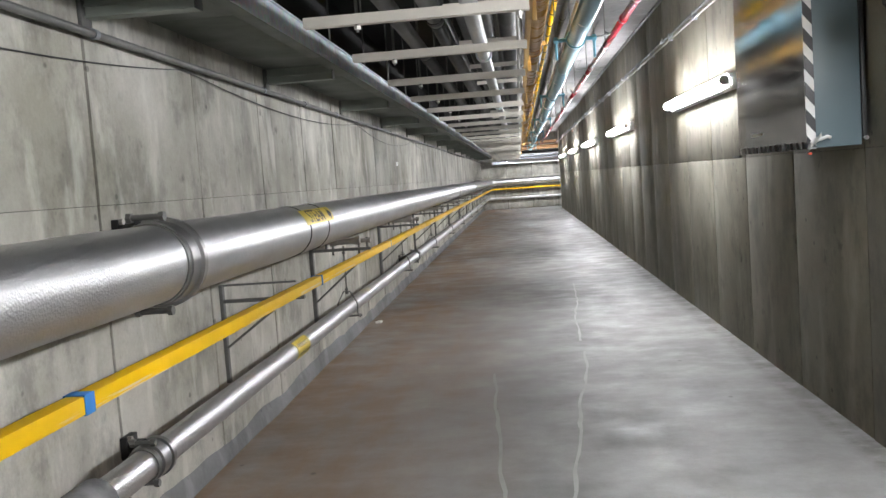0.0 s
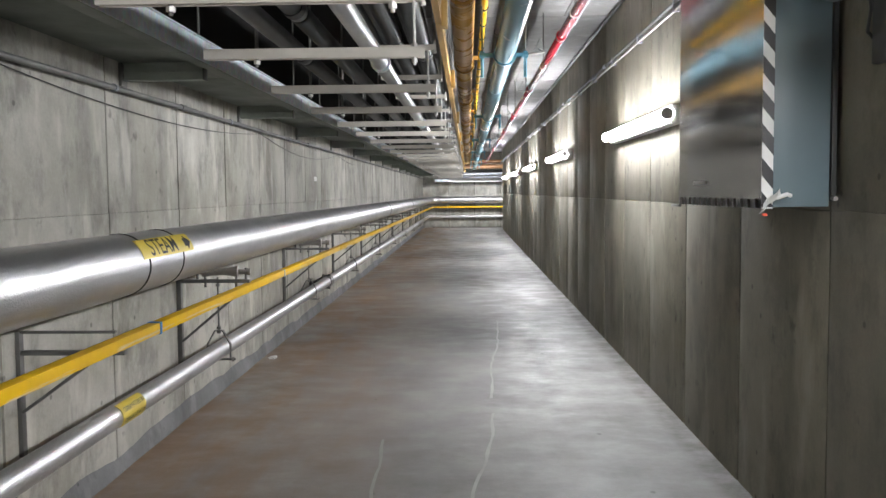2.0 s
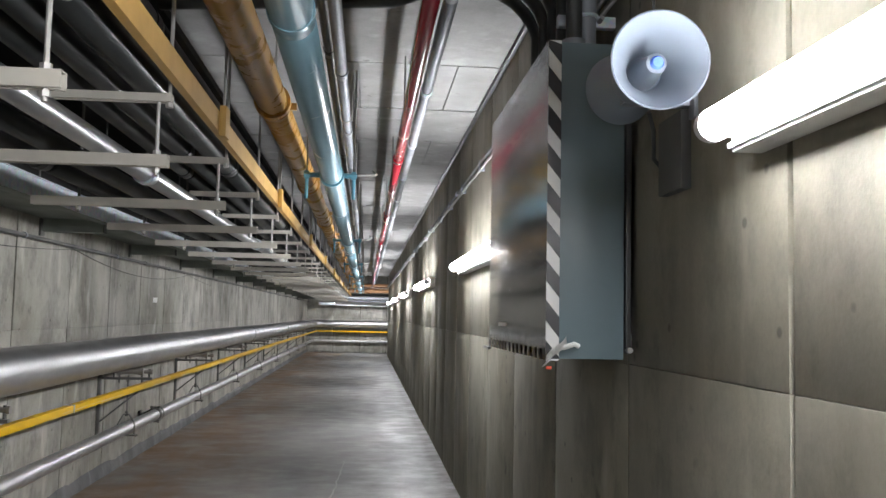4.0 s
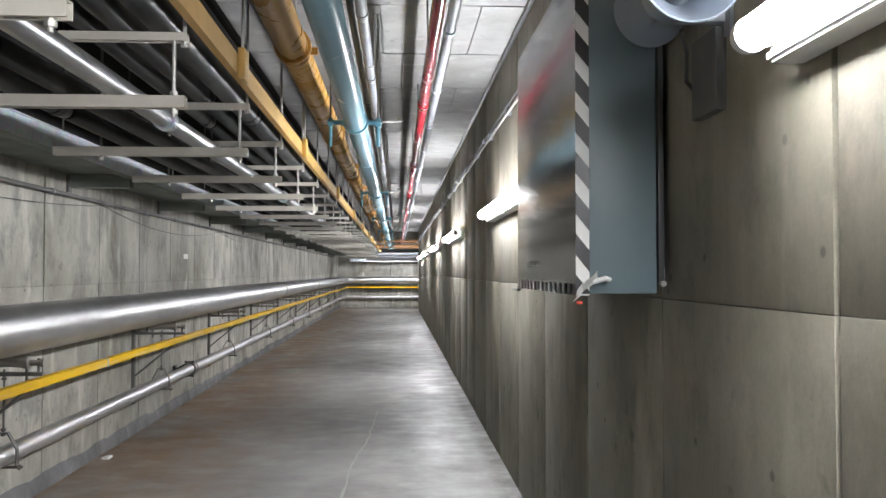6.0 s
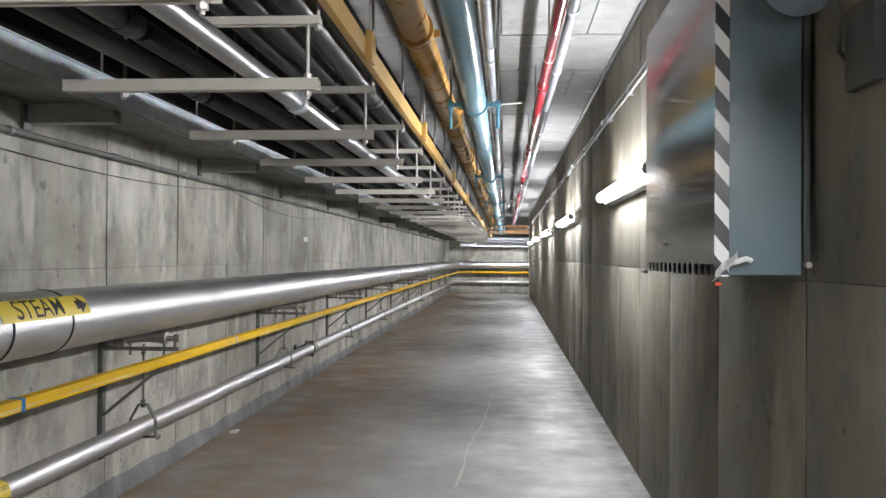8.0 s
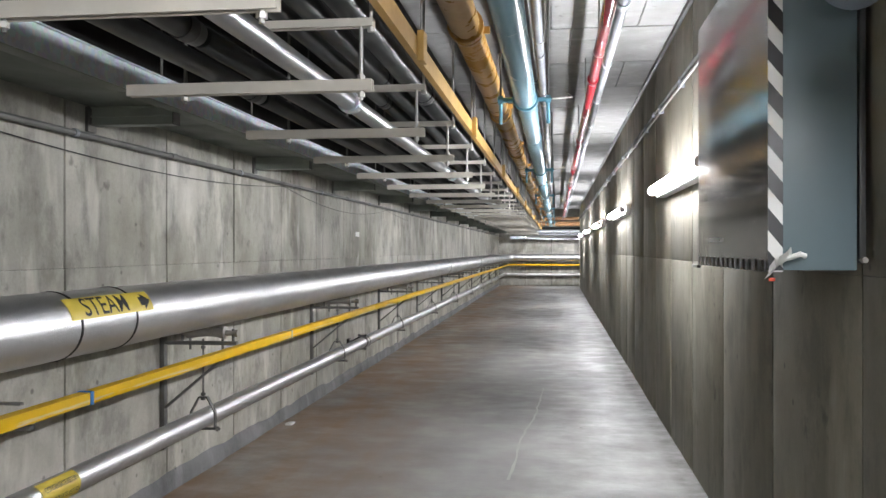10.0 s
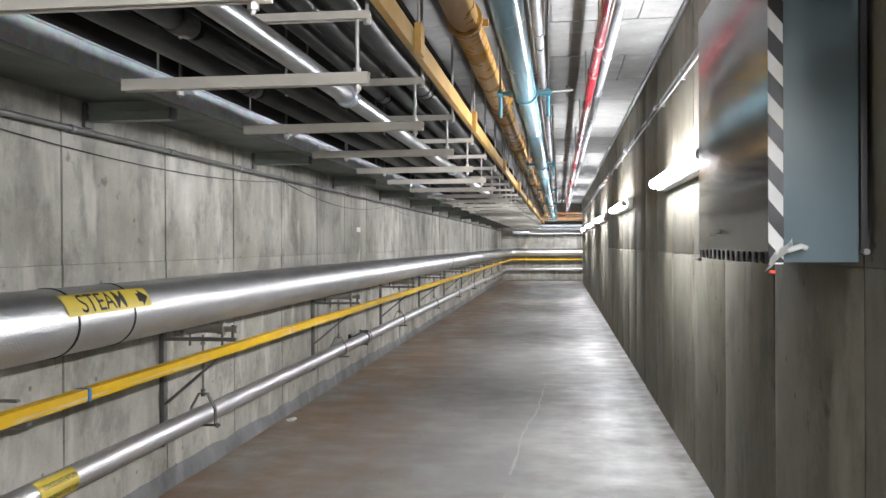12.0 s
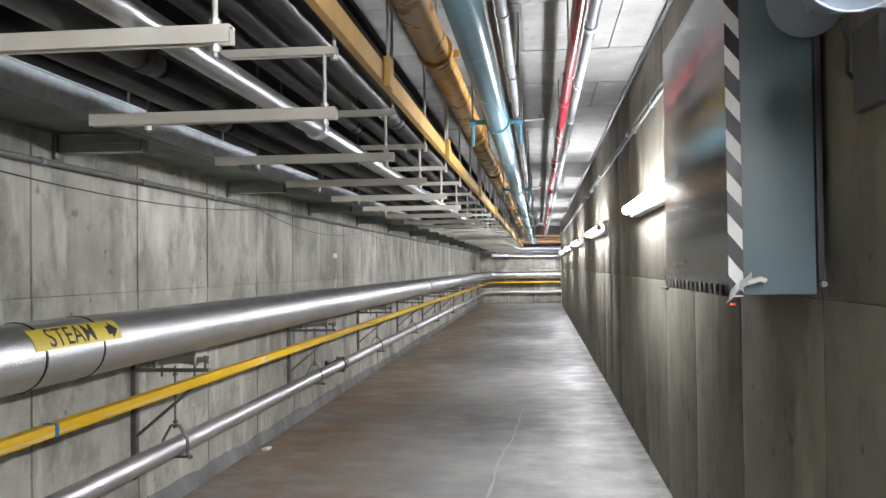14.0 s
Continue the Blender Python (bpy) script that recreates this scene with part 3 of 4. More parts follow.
# ---------------------------------------------------------------- ledge over the left wall
def conduit_left():
    p = thing("wall_conduit", (-2.10, 0, 2.04), "grey electrical conduit clipped under the ledge", "conduit")
    ys = [Y0 + 0.05 + 3.05 * k for k in range(15)]
    for a, b in zip(ys, [y for y in ys[1:]]):
        if a < Y1 - 1:
            part("conduit_length", tube([(0, a, 0), (0, min(b, Y1 - 0.1), 0)], 0.016, 12), M_BRACKET, p)
    for k in range(19):
        y = 1.4 + 2.22 * k - 4.44
        if y < Y1 - 0.5:
            part("clip", ring(0, y, 0, 0.016, 0.03, 0.005, seg=14), M_GREY, p)
            if k % 2 == 0:
                part("coupling", tube([(0, y + 1.05, 0), (0, y + 1.13, 0)], 0.021, 12), M_BRACKET, p)
    return p


conduit_left()


def ledge():
    p = thing("ledge_deck", (XL, 0, SOFFIT), "dull steel deck ledge with joists over the pipes", "ledge")
    ys = [Y0 + 0.02 + 2.44 * k for k in range(18)] + [Y1 - 0.02]
    for a, b in zip(ys, ys[1:]):
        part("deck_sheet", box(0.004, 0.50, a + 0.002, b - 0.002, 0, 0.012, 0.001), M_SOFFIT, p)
    for k in range(17):
        y = -3.64 + 2.42 * k
        prof = [(0.06, -0.004), (0.06, -0.098), (-0.014, -0.098), (-0.014, -0.090), (-0.002, -0.090), (-0.002, -0.056), (-0.014, -0.056), (-0.014, -0.048), (-0.002, -0.048), (-0.002, -0.012), (-0.014, -0.012), (-0.014, -0.004)]
        j = bmesh.new()
        ends = [[j.verts.new((x, u, w)) for u, w in prof] for x in (0.02, 0.455)]
        for q in range(len(prof)):
            e = (q + 1) % len(prof)
            j.faces.new((ends[0][q], ends[0][e], ends[1][e], ends[1][q]))
        j.faces.new(ends[0])
        j.faces.new(ends[1][::-1])
        part("joist", j, M_JOIST, p, at=(0.0, y, 0))
        part("joist_end", box(0.4555, 0.460, -0.018, 0.062, -0.1, -0.002, 0.001), M_CONDUIT, p, at=(0.0, y, 0))
        part("wall_cleat", box(0.0, 0.018, -0.03, 0.05, -0.13, -0.004, 0.003), M_BRACKET, p, at=(0, y, 0))
    return p


ledge()


def edge_beam():
    p = thing("edge_beam", (-1.62, 0, SOFFIT - 0.035), "galvanised steel channel beam edging the ledge", "beam")
    ys = [Y0 + 0.05, -0.6, 2.44, 5.49, 8.54, 11.6, 14.65, 17.7, 20.75, 23.8, 26.85, 29.9, 33, Y1 - 1.5]
    for a, b in zip(ys, ys[1:]):
        g = box(-0.004, 0.0, a + 0.003, b - 0.003, 0, 0.115, 0)
        box(0.0, 0.016, a + 0.003, b - 0.003, 0.11, 0.115, 0, g)
        part("beam_length", g, M_GALV, p)
        # same beam, but the flange's underside shade is put into its colour
        part("flange", box(-0.08, -0.005, a + 0.003, b - 0.003, -0.002, 0.004, 0.001), M_SOFFIT, p, "lower flange with its shade put in the colour")
        part("splice_plate", box(0.001, 0.006, b - 0.09, b + 0.09, 0.012, 0.088, 0.001), M_GALV, p)
    part("cross_tray", box(0.02, XP + 1.62, Y1 - 1.55, Y1 - 1.35, -0.27, -0.15, 0.006), M_GALV, p, "pale galvanised tray crossing the tunnel")
    k = 0
    y = 0.9
    while y < Y1 - 2:
        part("hanger_rod", tube([(-0.012, y, 0.09), (-0.012, y, ZC - SOFFIT + 0.03)], 0.006, 8), M_BRACKET, p)
        y += 1.22
    return p


edge_beam()

# thin slack cable on the left wall
cable_pts = []
for k in range(0, 200):
    y = Y0 + 0.2 + k * 0.105
    s = (y % 4.6) / 4.6
    cable_pts.append((XL + 0.012, y, 2.025 - 0.13 * (1 - (2 * s - 1) ** 2) * (0.7 if int(y / 4.6) % 2 else 1.0)))
cable = new("slack_cable", mesh_of("slack_cable", tube(cable_pts, 0.003, 6), M_CONDUIT))
tagged(cable, "thin dark cable sagging along the wall", "cable")

# ---------------------------------------------------------------- overhead pipes
def trapeze():
    p = thing("pipe_trapeze", (0, 0, 2.03), "cream strut trapeze hanging on threaded rods", "pipe hanger", "hangers along the tunnel")
    part("lower_strut", channel(0.90, 0.041, 0.041), M_STRUT, p, at=(-1.335, 0, 0))
    part("upper_strut", channel(0.42, 0.041, 0.028), M_STRUT, p, at=(-0.85, 0.0, 0.225))
    top = ZC - 2.03
    part("rod", tube([(-0.475, 0, -0.03), (-0.475, 0, 0.24)], 0.007, 8), M_ROD, p)
    part("rod", tube([(-0.44, 0, 0.21), (-0.44, 0, top)], 0.007, 8), M_ROD, p)
    part("rod", tube([(-1.12, 0, -0.03), (-1.12, 0, top)], 0.007, 8), M_BRACKET, p)
    for x, z in ((-0.475, -0.012), (-1.12, -0.012), (-0.475, 0.05), (-0.44, 0.215)):
        part("nut", hex_nut(x, 0, z, 0.014, 0.014), M_ROD, p)
    return p


first_trapeze = trapeze()
first_trapeze.location.y = TRAPEZE_Y[0]
for y in TRAPEZE_Y[1:]:
    copy_thing(first_trapeze, pose(0, y, 2.03))


def long_pipe(name, x, z, r, material, label, start, end, step, band_material, band=0.05, thick=0.006, seg=20, gaps=0.0, category="pipe"):
    p = thing(name, (x, 0, z), label, category)
    y, k = start, 0
    while y < end - 0.3:
        e = min(y + step, end)
        part("pipe_length", tube([(0, y + gaps, 0), (0, y + gaps + min(0.02, r * .3), 0), (0, e - min(0.02, r * .3), 0), (0, e, 0)], [r * 0.86, r, r, r * 0.86], seg), material, p)
        if thick:
            part("band", ring(0, e - 0.1, 0, r, band, thick, seg=seg), band_material, p)
        y = e
        k += 1
    return p


OV0, OV1 = Y0 + 0.05, Y1 - 1.2
long_pipe("jacketed_pipe", -0.678, 2.109, 0.038, M_TRAYPIPE, "shiny grey jacketed pipe resting on the struts", OV0, OV1, 3.7, M_GALV, 0.05, 0.01)
for x, r, st in ((-1.005, 0.036, 3.6), (-0.845, 0.037, 4.9)):
    long_pipe("lagged_pipe", x, 2.071 + r, r, M_DARK, "dark lagged pipe lying on the strut hangers", OV0, OV1, st, M_DARKBAND, 0.06, 0.004, gaps=0.03)
for x, r, st in ((-0.775, 0.04, 4.1), (-0.66, 0.046, 3.9), (-0.525, 0.056, 3.05)):
    long_pipe("lagged_pipe", x, 2.284 + r, r, M_DARK, "dark lagged pipe on the upper strut tier", OV0, OV1, st, M_DARKBAND, 0.06, 0.004, gaps=0.03)
# extra pipes, added to darken the space above the racks
for x, z, r in ((-1.06, 2.70, 0.06), (-0.88, 2.68, 0.06), (-0.68, 2.72, 0.06)):
    long_pipe("darkening_pipe", x, z, r, M_DARK, "dark lagged pipe added to darken the space under the ceiling", OV0, OV1, 5.5, M_DARKBAND, 0.08, 0.004, gaps=0.0)


def tan_rail():
    p = thing("ochre_rail", (-0.385, 0, 2.30), "ochre painted steel rail beside the strut ends", "rail")
    ys = [OV0, -1.8, 2.0, 5.6, 8.05, 11.5, 15, 18.5, 22, 25.5, 29, 32.5, OV1]
    for a, b in zip(ys, ys[1:]):
        g = box(-0.006, 0.0, a, b - 0.004, 0.0, 0.085, 0)
        box(-0.03, -0.006, a, b - 0.004, 0.0, 0.006, 0, g)
        box(-0.03, -0.006, a, b - 0.004, 0.079, 0.085, 0, g)
        part("rail_length", g, M_TAN, p)
        part("hanger_bracket", box(0.001, 0.03, b - 0.05, b + 0.05, -0.02, 0.11, 0.004), M_TAN, p)
        part("hanger_rod", tube([(0.012, b, 0.1), (0.012, b, ZC - 2.30)], 0.006, 8), M_ROD, p)
    return p


tan_rail()
orange = long_pipe("ochre_pipe", -0.29, 2.70, 0.083, M_ORANGE, "glossy ochre painted pipe with grooved couplings", OV0, OV1, 3.05, M_ORANGE, 0.06, 0.016, 28)
for k in range(14):
    y = 1.55 + 2.6 * k
    c = thing("pipe_hanger", (-0.29, y, 2.70), "ochre clamp on a rod holding the pipe", "pipe hanger", "ochre pipe hangers")
    part("clamp", ring(0, 0, 0, 0.084, 0.03, 0.006), M_ORANGE, c)
    part("ear", box(0.083, 0.125, -0.012, 0.012, -0.02, 0.02, 0.003), M_ORANGE, c)
    part("rod", tube([(0.0, 0, 0.088), (0.0, 0, ZC - 2.70)], 0.006, 8), M_ROD, c)
long_pipe("yellow_pipe", -0.135, 2.80, 0.022, M_YELLOW, "thin yellow pipe with dark ties", OV0, OV1, 0.6, M_DARKBAND, 0.03, 0.006, 12)
long_pipe("blue_pipe", 0.005, 2.45, 0.07, M_BLUE, "pale blue painted water pipe", OV0, OV1, 5.0, M_BLUE, 0.03, 0.004, 28)
for k in range(-1, 6):
    y = 7.55 + 5.0 * k
    c = thing("blue_clamp", (0.005, y, 2.45), "blue painted clamp bar on drop rods", "pipe clamp", "blue pipe clamps")
    part("clamp_bar", tube([(-0.18, 0, -0.005), (0.165, 0, -0.005)], 0.017, 12), M_BLUECLAMP, c)
    part("saddle", ring(0, 0, 0, 0.0705, 0.05, 0.011), M_BLUECLAMP, c)
    for x in (-0.16, 0.145):
        part("end_nut", hex_nut(x, 0, -0.005, 0.03, 0.03, "x"), M_BLUECLAMP, c)
        part("drop_rod", tube([(x, 0, -0.16), (x, 0, 0.02)], 0.012, 10), M_BLUECLAMP, c)
        part("rod", tube([(x, 0, 0.02), (x, 0, ZC - 2.45)], 0.006, 8), M_BRACKET, c)
    part("wire_tail", tube([(0.165, 0, 0.0), (0.24, 0.1, 0.02), (0.30, 0.25, 0.05), (0.27, 0.35, 0.09)], 0.007, 8), M_BRACKET, c)
long_pipe("grey_pipe", 0.09, 2.83, 0.03, M_GREY, "narrow grey pipe with couplings under the ceiling", OV0, OV1, 1.5, M_GREY, 0.05, 0.006, 14)
long_pipe("dark_rail", 0.02, 2.95, 0.028, M_CONDUIT, "dark conduit tight under the ceiling", OV0, OV1, 3.0, M_DARKBAND, 0.04, 0.004, 12)
long_pipe("red_pipe", 0.455, 2.66, 0.032, M_RED, "glossy red sprinkler pipe", OV0, OV1, 3.4, M_RED, 0.07, 0.008, 18)
long_pipe("grey_conduit_run", 0.555, 2.79, 0.03, M_GREY, "grey conduit with couplings beside the red pipe", OV0, OV1, 1.52, M_GALV, 0.06, 0.006, 14, category="conduit")
for k in range(16):
    y = 2.3 + 2.44 * k
    if y < OV1 - 0.2:
        c = thing("pipe_hanger", (0.455, y, 2.66), "thin rod and ring holding the red pipe", "pipe hanger", "red pipe hangers")
        part("ring", ring(0, 0, 0, 0.033, 0.02, 0.003, seg=16), M_ROD, c)
        part("rod", tube([(0, 0, 0.035), (0, 0, ZC - 2.66)], 0.005, 8), M_BRACKET, c)
for k in range(14):
    y = 5.1 + 2.44 * k
    if y < OV1 - 0.2:
        c = thing("pipe_hanger", (0.09, y, 2.83), "thin pale rod hanger on the grey pipe", "pipe hanger", "grey pipe hangers")
        part("ring", ring(0, 0, 0, 0.031, 0.02, 0.004, seg=14), M_ROD, c)
        part("rod", tube([(0.036, 0, -0.02), (0.036, 0, ZC - 2.83)], 0.006, 8), M_ROD, c)


def conduit_right():
    p = thing("wall_conduit", (XR - 0.03, 0, 2.68), "grey conduit pair clipped high on the wall", "conduit")
    for z, r, m in ((0, 0.014, M_CONDUIT), (-0.05, 0.008, M_CAST)):
        y = OV0
        while y < OV1:
            part("conduit_length", tube([(0, y, z), (0, min(y + 3.05, OV1), z)], r, 10), m, p)
            y += 3.05
    for k in range(30):
        y = 2.2 + 1.2 * k
        if y < OV1:
            part("clip", box(-0.016, 0.03, y - 0.01, y + 0.01, -0.062, 0.016, 0.003), M_GREY, p)
        if k % 3 == 0 and y < OV1:
            part("coupling", tube([(0, y + 0.4, 0), (0, y + 0.5, 0)], 0.02, 10), M_GALV, p)
    return p


conduit_right()
bm = box(XR - 0.028, XR, OV0, OV1, ZC - 0.036, ZC - 0.012, 0.004)
strip = new("trim_strip", mesh_of("trim_strip", bm, M_CONDUIT))
tagged(strip, "grey metal strip in the wall and ceiling corner", "trim", kind="structure")

# pipes that cross at the far end
for z, r, y, m, nm, lab in ((2.52, 0.09, Y1 - 0.9, M_ORANGE_OLD, "ochre_cross_pipe", "ochre pipe crossing over the end wall"),
                            (2.72, 0.08, Y1 - 0.7, M_ORANGE_OLD, "ochre_cross_pipe", "ochre pipe crossing over the end wall"),
                            (2.22, 0.06, Y1 - 0.9, M_GREY, "blue_cross_pipe", "dull blue-grey pipe crossing at the end wall"),
                            (2.10, 0.05, Y1 - 0.6, M_GREY, "grey_cross_pipe", "grey pipe crossing at the end wall"),
                            (2.36, 0.06, Y1 - 0.5, M_DARK, "lagged_cross_pipe", "dark lagged pipe crossing at the end wall")):
    c = thing(nm, (-0.6, y, z), lab, "pipe")
    part("pipe_length", tube([(0, 0, 0), (XP + 0.6, 0, 0)], r, 20), m, c)
    part("band", tube([(0.9, 0, 0), (0.98, 0, 0)], r + 0.012, 20), m, c)

# ---------------------------------------------------------------- guarded cabinet on the right wall
CX0, CX1, CY0, CY1, CZ0, CZ1 = 0.850, 1.058, 4.535, 5.76, 1.417, 2.42


def cabinet():
    c = thing("wall_cabinet", (CX0, CY0, CZ0), "blue-grey steel cabinet behind a stainless guard with hazard stripes", "cabinet")
    w, d, h = CX1 - CX0, CY1 - CY0, CZ1 - CZ0
    part("body", box(0, w, 0, d, 0, h, 0.004), M_CABINET, c)
    for y, z in ((0.08, 0.06), (d - 0.08, 0.06), (0.08, h - 0.06), (d - 0.08, h - 0.06)):
        part("standoff", box(w, XR - CX0, y - 0.03, y + 0.03, z - 0.02, z + 0.02, 0.002), M_GALV, c)
    part("edge_channel", box(w + 0.004, w + 0.022, -0.006, 0.02, 0.02, h, 0.002), M_CONDUIT, c)
    part("mount_bolt", tube([(w + 0.012, -0.03, 0.03), (w + 0.012, 0.0, 0.03)], 0.009, 8), M_CAST, c)
    # stainless guard: slightly dished sheet with a returned edge
    g = bmesh.new()
    ny, nz = 24, 72
    grid = [[g.verts.new((-0.042 + (0.0012 * math.sin(6.2 * k / nz + 0.6 * i / ny) + 0.00022 * math.sin(23.0 * k / nz + 1.4 * i / ny)) * math.sin(math.pi * i / ny), -0.012 + (d + 0.012) * i / ny, -0.005 + (h + 0.005) * k / nz)) for k in range(nz + 1)] for i in range(ny + 1)]
    for i in range(ny):
        for k in range(nz):
            g.faces.new((grid[i][k], grid[i + 1][k], grid[i + 1][k + 1], grid[i][k + 1]))
    bmesh.ops.solidify(g, geom=g.faces[:], thickness=0.003)
    guard = part("guard_plate", g, M_STAINLESS, c, "brushed stainless steel guard sheet")
    part("guard_return", box(-0.042, -0.001, -0.014, -0.011, -0.005, h, 0), M_WHITE, guard, "white hazard-striped edge")
    for k in range(-1, 8):
        lo, hi, drop = 0.117 + 0.123 * k, 0.181 + 0.123 * k, 0.052
        s = bmesh.new()
        pts = [(-0.0425, lo), (-0.0005, lo - drop), (-0.0005, hi - drop), (-0.0425, hi)]
        pts = [(x, max(0.0, min(zz, h))) for x, zz in pts]
        fr = [s.verts.new((x, -0.0165, zz)) for x, zz in pts]
        bk = [s.verts.new((x, -0.0142, zz)) for x, zz in pts]
        s.faces.new(fr)
        s.faces.new(bk[::-1])
        for i in range(4):
            s.faces.new((fr[i], fr[(i + 1) % 4], bk[(i + 1) % 4], bk[i]))
        part("stripe", s, M_STRIPE_B, guard)
    for k in range(14):
        y = 0.0 + d * k / 14
        s = bmesh.new()
        fr = [s.verts.new((-0.0475, yy, zz)) for yy, zz in ((y, -0.004), (y + 0.034, -0.004), (y + 0.046, 0.03), (y + 0.012, 0.03))]
        s.faces.new(fr)
        bmesh.ops.solidify(s, geom=s.faces[:], thickness=0.001)
        part("edge_stripe", s, M_STRUT, guard)
    part("maker_plate", box(-0.049, -0.0465, 0.70, 0.92, 0.09, 0.105, 0.0005), M_WHITE, guard)
    part("foot_rail", box(-0.05, -0.035, d - 0.02, d + 0.14, -0.018, -0.006, 0.002), M_BRACKET, guard)
    return c


cabinet()

# paper tag tied to the cabinet's lower corner
tagt = thing("tie_tag", (CX0 - 0.045, CY0 - 0.02, CZ0 + 0.005), "crumpled white paper tag with a red end", "tag")
bm = bmesh.new()
g = [[bm.verts.new((-0.012 + 0.065 * j / 6 + 0.012 * math.sin(i), -0.012 - 0.015 * math.sin(j * 1.3 + i), -0.03 + 0.018 * i + 0.012 * j * 0.8)) for i in range(3)] for j in range(7)]
for j in range(6):
    for i in range(2):
        bm.faces.new((g[j][i], g[j + 1][i], g[j + 1][i + 1], g[j][i + 1]))
bmesh.ops.solidify(bm, geom=bm.faces[:], thickness=0.0015)
part("paper", bm, M_WHITE, tagt)
part("red_end", box(0.0, 0.018, -0.018, -0.012, -0.036, -0.026, 0.002), M_REDMARK, tagt)
part("knot", tube([(0.05, -0.02, 0.03), (0.085, -0.025, 0.042), (0.10, -0.02, 0.036)], 0.008, 8), M_WHITE, tagt)

# black conduits that come down into the cabinet
for k in range(5):
    yk = 4.70 + 0.16 * k
    xk = 0.88 + 0.035 * k
    pts = [(-0.83, yk + 0.95, ZC - 0.06), (0.35, yk + 0.75, ZC - 0.06)]
    for j in range(9):
        a = math.pi / 2 * j / 8
        pts.append((0.55 + (0.93 - 0.55) * math.sin(a), yk + 0.6 * (1 - j / 8) * 0.9, ZC - 0.06 - 0.40 * (1 - math.cos(a))))
    pts.append((0.93, yk, CZ1 - 0.002))
    c = thing("feed_conduit", (0, 0, 0), "black flexible conduit bending down into the cabinet", "conduit", "cabinet feeds")
    part("conduit_length", tube(pts, 0.028, 12), M_CONDUIT, c)
    part("gland", tube([(0.93, yk, CZ1), (0.93, yk, CZ1 + 0.06)], 0.04, 12), M_GREY, c)


riser = thing("riser_conduit", (0.985, 4.75, CZ1), "grey steel riser clamped to the wall over the cabinet", "conduit")
part("conduit_length", tube([(0, 0, 0.0), (0, 0, ZC - CZ1)], 0.034, 20), M_GREY, riser)
part("hub", tube([(0, 0, 0.001), (0, 0, 0.035), (0, 0, 0.045)], [0.05, 0.05, 0.042], 20), M_GREY, riser)
part("strut", box(-0.09, XR - 0.985, 0.036, 0.07, 0.14, 0.18, 0.003), M_GALV, riser)
part("strap", tube([(0.0375 * math.cos(a), 0.0375 * math.sin(a), 0.16) for a in (2 * math.pi * k / 20 for k in range(20))], 0.007, 6, closed=True), M_GALV, riser)
for x in (-0.055, 0.055):
    part("strap_bolt", tube([(x, -0.01, 0.16), (x, 0.04, 0.16)], 0.008, 8), M_CAST, riser)


# ---------------------------------------------------------------- horn loudspeakers
def horn(at, turn, label):
    h = thing("horn_loudspeaker", at, label, "loudspeaker", "pair of horns")
    h.rotation_euler = [radians(a) for a in turn]
    prof = [(0.0, .110), (0.004, .114), (-0.01, .113), (0.02, .100), (0.06, .078), (0.11, .058), (0.17, .046)]
    out = [(0.0, .114), (0.012, .113), (0.03, .1), (0.07, .078), (0.12, .060), (0.18, .050)]
    bm = bmesh.new()
    seg = 40
    line = [(0.17, .043), (0.11, .055), (0.06, .075), (0.02, .097), (0.003, .108), (-0.004, .112)] + [(-0.002, .116), (0.008, .115)] + out[2:]
    rings = [[bm.verts.new((q * math.cos(2 * math.pi * k / seg), y, q * math.sin(2 * math.pi * k / seg))) for k in range(seg)] for y, q in line]
    for a, b in zip(rings, rings[1:]):
        for k in range(seg):
            bm.faces.new((a[k], a[(k + 1) % seg], b[(k + 1) % seg], b[k]))
    part("bell", bm, M_HORN, h)
    part("reflector", tube([(0, 0.03, 0), (0, 0.036, 0), (0, 0.10, 0), (0, 0.17, 0)], [0.016, 0.024, 0.030, 0.04], 20), M_HORN, h)
    part("plug", tube([(0, 0.018, 0), (0, 0.031, 0)], [0.012, 0.017], 16), M_HORNTIP, h, "blue plug")
    part("driver", tube([(0, 0.165, 0), (0, 0.18, 0), (0, 0.25, 0), (0, 0.265, 0)], [0.05, 0.06, 0.06, 0.045], 24), M_HORN, h)
    return h


horn((0.915, 3.78, 2.14), (4, 0, -4), "grey horn loudspeaker with a blue plug, facing along the tunnel")
second_horn = horn((0.985, 4.34, 2.22), (-4, 0, 182), "grey horn loudspeaker turned away along the tunnel")
second_horn.scale = (0.9, 0.9, 0.9)
mount = thing("horn_mount", (XR, 4.07, 2.12), "grey bracket and box carrying the horns", "bracket")
part("arm", box(-0.19, 0.0, -0.02, 0.02, -0.015, 0.015, 0.003), M_GREY, mount)
part("back_plate", box(-0.012, 0.0, -0.05, -0.005, -0.05, 0.05, 0.003), M_GREY, mount)
part("wire", tube([(-0.185, -0.24, 0.13), (-0.18, -0.22, 0.3), (-0.16, -0.2, 0.6), (-0.165, -0.2, ZC - 2.12)], 0.004, 6), M_CONDUIT, mount)
part("junction_box", box(-0.03, 0.0, 0.0, 0.18, -0.23, -0.02, 0.004), M_BOX, mount, "flat grey junction box")
part("lead", tube([(-0.10, 0.05, -0.02), (-0.07, 0.10, -0.06), (-0.04, 0.19, -0.12), (-0.012, 0.20, -0.145), (-0.012, 0.17, -0.155)], 0.006, 8), M_CONDUIT, mount)

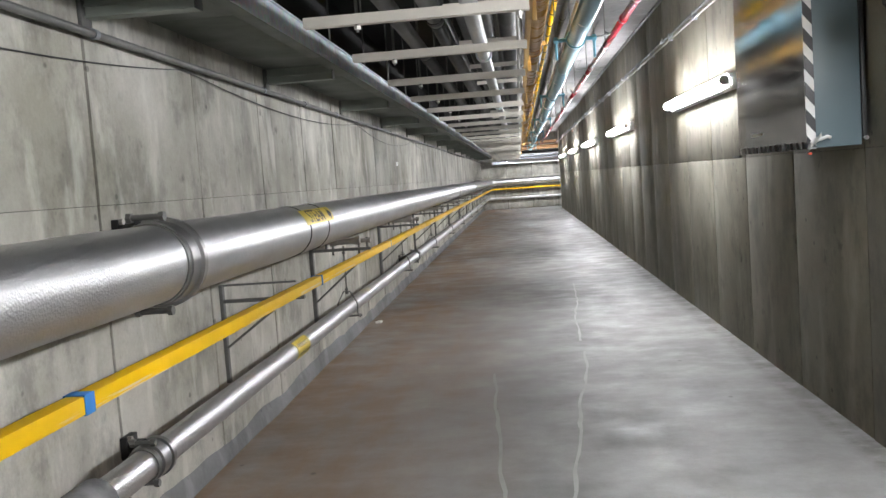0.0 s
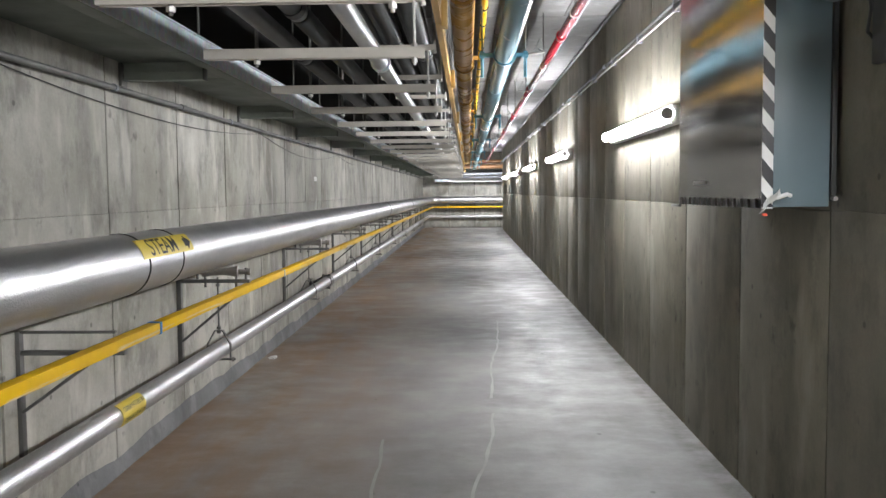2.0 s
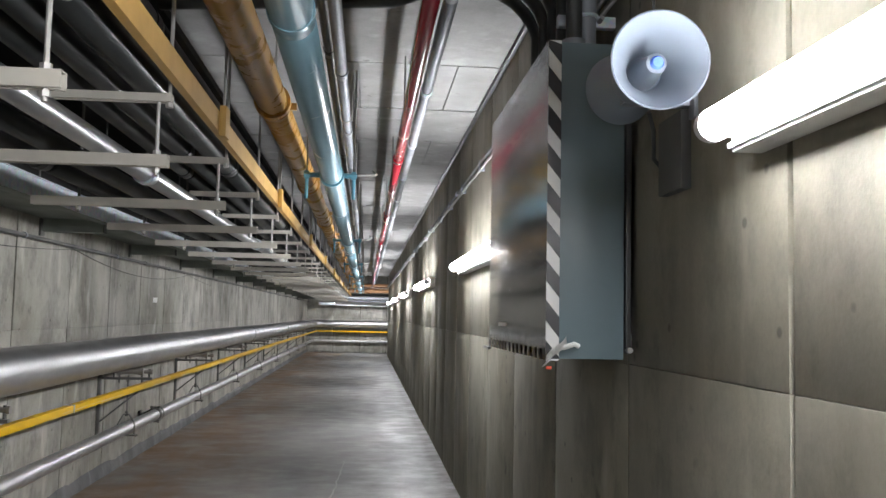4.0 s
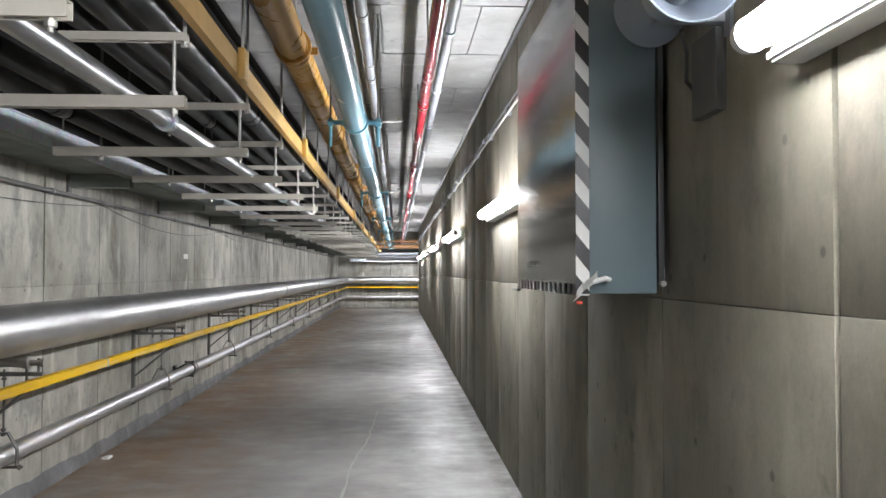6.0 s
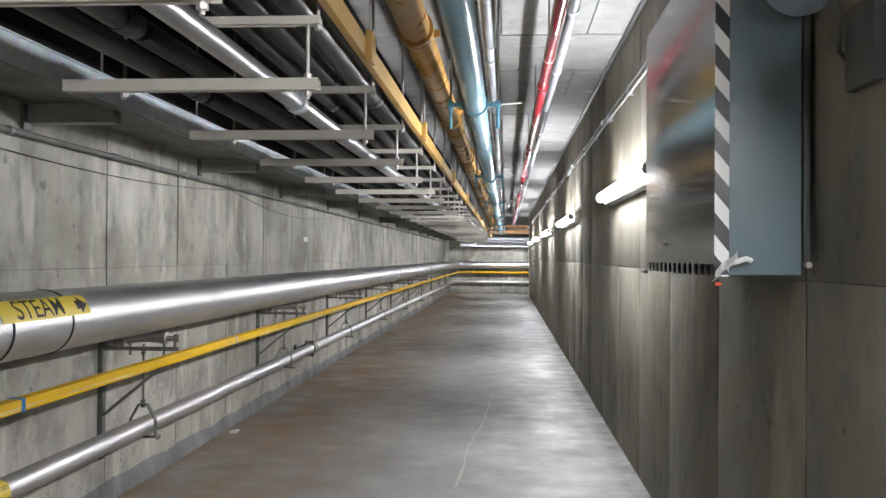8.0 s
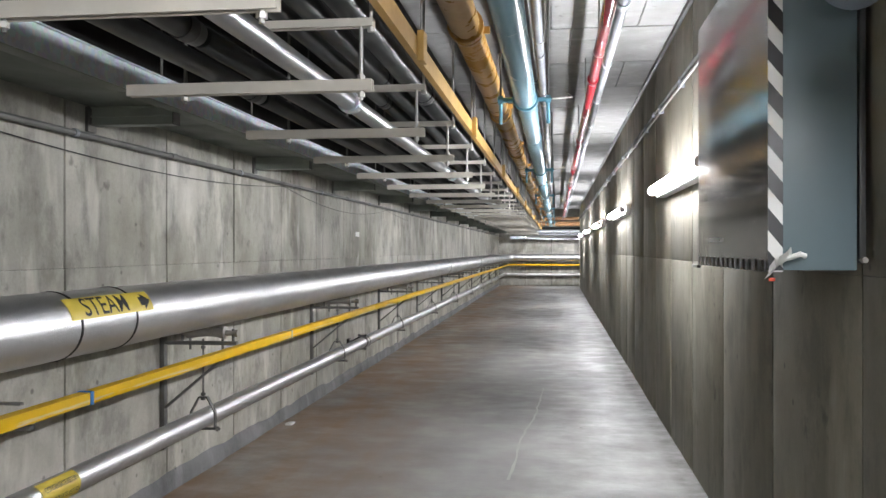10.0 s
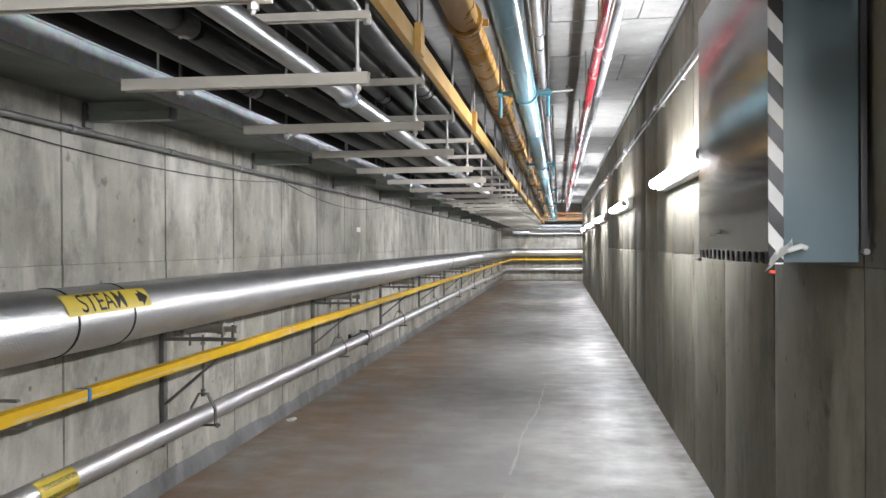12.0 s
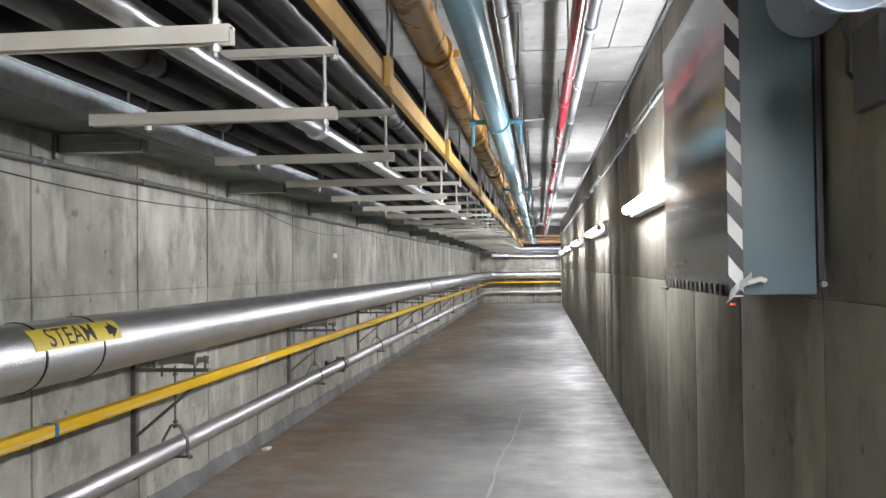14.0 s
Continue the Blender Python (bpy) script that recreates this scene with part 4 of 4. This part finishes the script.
# ---------------------------------------------------------------- floor scratches
random.seed(21)
for x, y, n, dx in ((-0.55, 2.0, 40, 0.020), (-0.62, 3.2, 26, -0.012), (-0.95, 1.7, 18, 0.03), (-0.1, 7.5, 30, 0.008)):
    bm = bmesh.new()
    prev = None
    for k in range(n):
        yy = y + k * 0.13
        xx = x + dx * k * 0.6 + 0.05 * noise.noise((yy * 0.9, x * 5, 0)) + 0.015 * noise.noise((yy * 5, x, 3))
        w = 0.006 + 0.014 * abs(noise.noise((yy * 3, x, 9)))
        cur = (bm.verts.new((xx - w, yy, 0.0012)), bm.verts.new((xx + w, yy, 0.0012)))
        if prev:
            bm.faces.new((prev[0], prev[1], cur[1], cur[0]))
        prev = cur
    part("floor_scratch", bm, M_MARK, floor, "pale scuffed line on the floor")

# ---------------------------------------------------------------- wall panels
def panels(parent, x_in, x_out, ys, zs, material, seam=0.007):
    cache = {}
    for a, b in zip(ys, ys[1:]):
        for c, d in zip(zs, zs[1:]):
            key = (round(b - a, 3), round(d - c, 3))
            if key not in cache:
                lo, hi = sorted((0.0, x_out - x_in))
                cache[key] = mesh_of("panel", box(lo, hi, seam, b - a - seam, 0.0008, d - c - 0.0008, 0.002), material)
            piece("panel", cache[key], parent, (x_in + random.uniform(-.002, .002), a, c))


random.seed(5)
first = 5.83 - 1.11 * 10
panels(wall_left, XL, XL - 0.03, [Y0] + [first + 1.11 * k for k in range(40)][0:39] + [Y1], [0.0, 1.385, SOFFIT + 0.014], M_WALL, 0.009)
# upper wall coloured black for the shade above the ledge
upper = new("wall_left_upper", mesh_of("wall_left_upper", box(XL - 0.03, XL, Y0, Y1, SOFFIT + 0.016, ZC - 0.052), M_SHADE_BLACK))
tagged(upper, "concrete above the steel ledge painted black for shade", "wall", kind="structure")
first = 4.62 - 1.083 * 9
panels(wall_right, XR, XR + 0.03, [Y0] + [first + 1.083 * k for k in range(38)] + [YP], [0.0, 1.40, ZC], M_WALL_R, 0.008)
cuts = [XL + 1.08 * k for k in range(7)] + [XP]
for a, b in zip(cuts, cuts[1:]):
    for c, d in ((0, 1.4), (1.4, ZC)):
        me = mesh_of("panel", box(0.006, b - a - 0.006, 0, 0.03, 0.002, d - c - 0.002, 0.003), M_WALL)
        piece("panel", me, wall_end, (a, Y1, c))
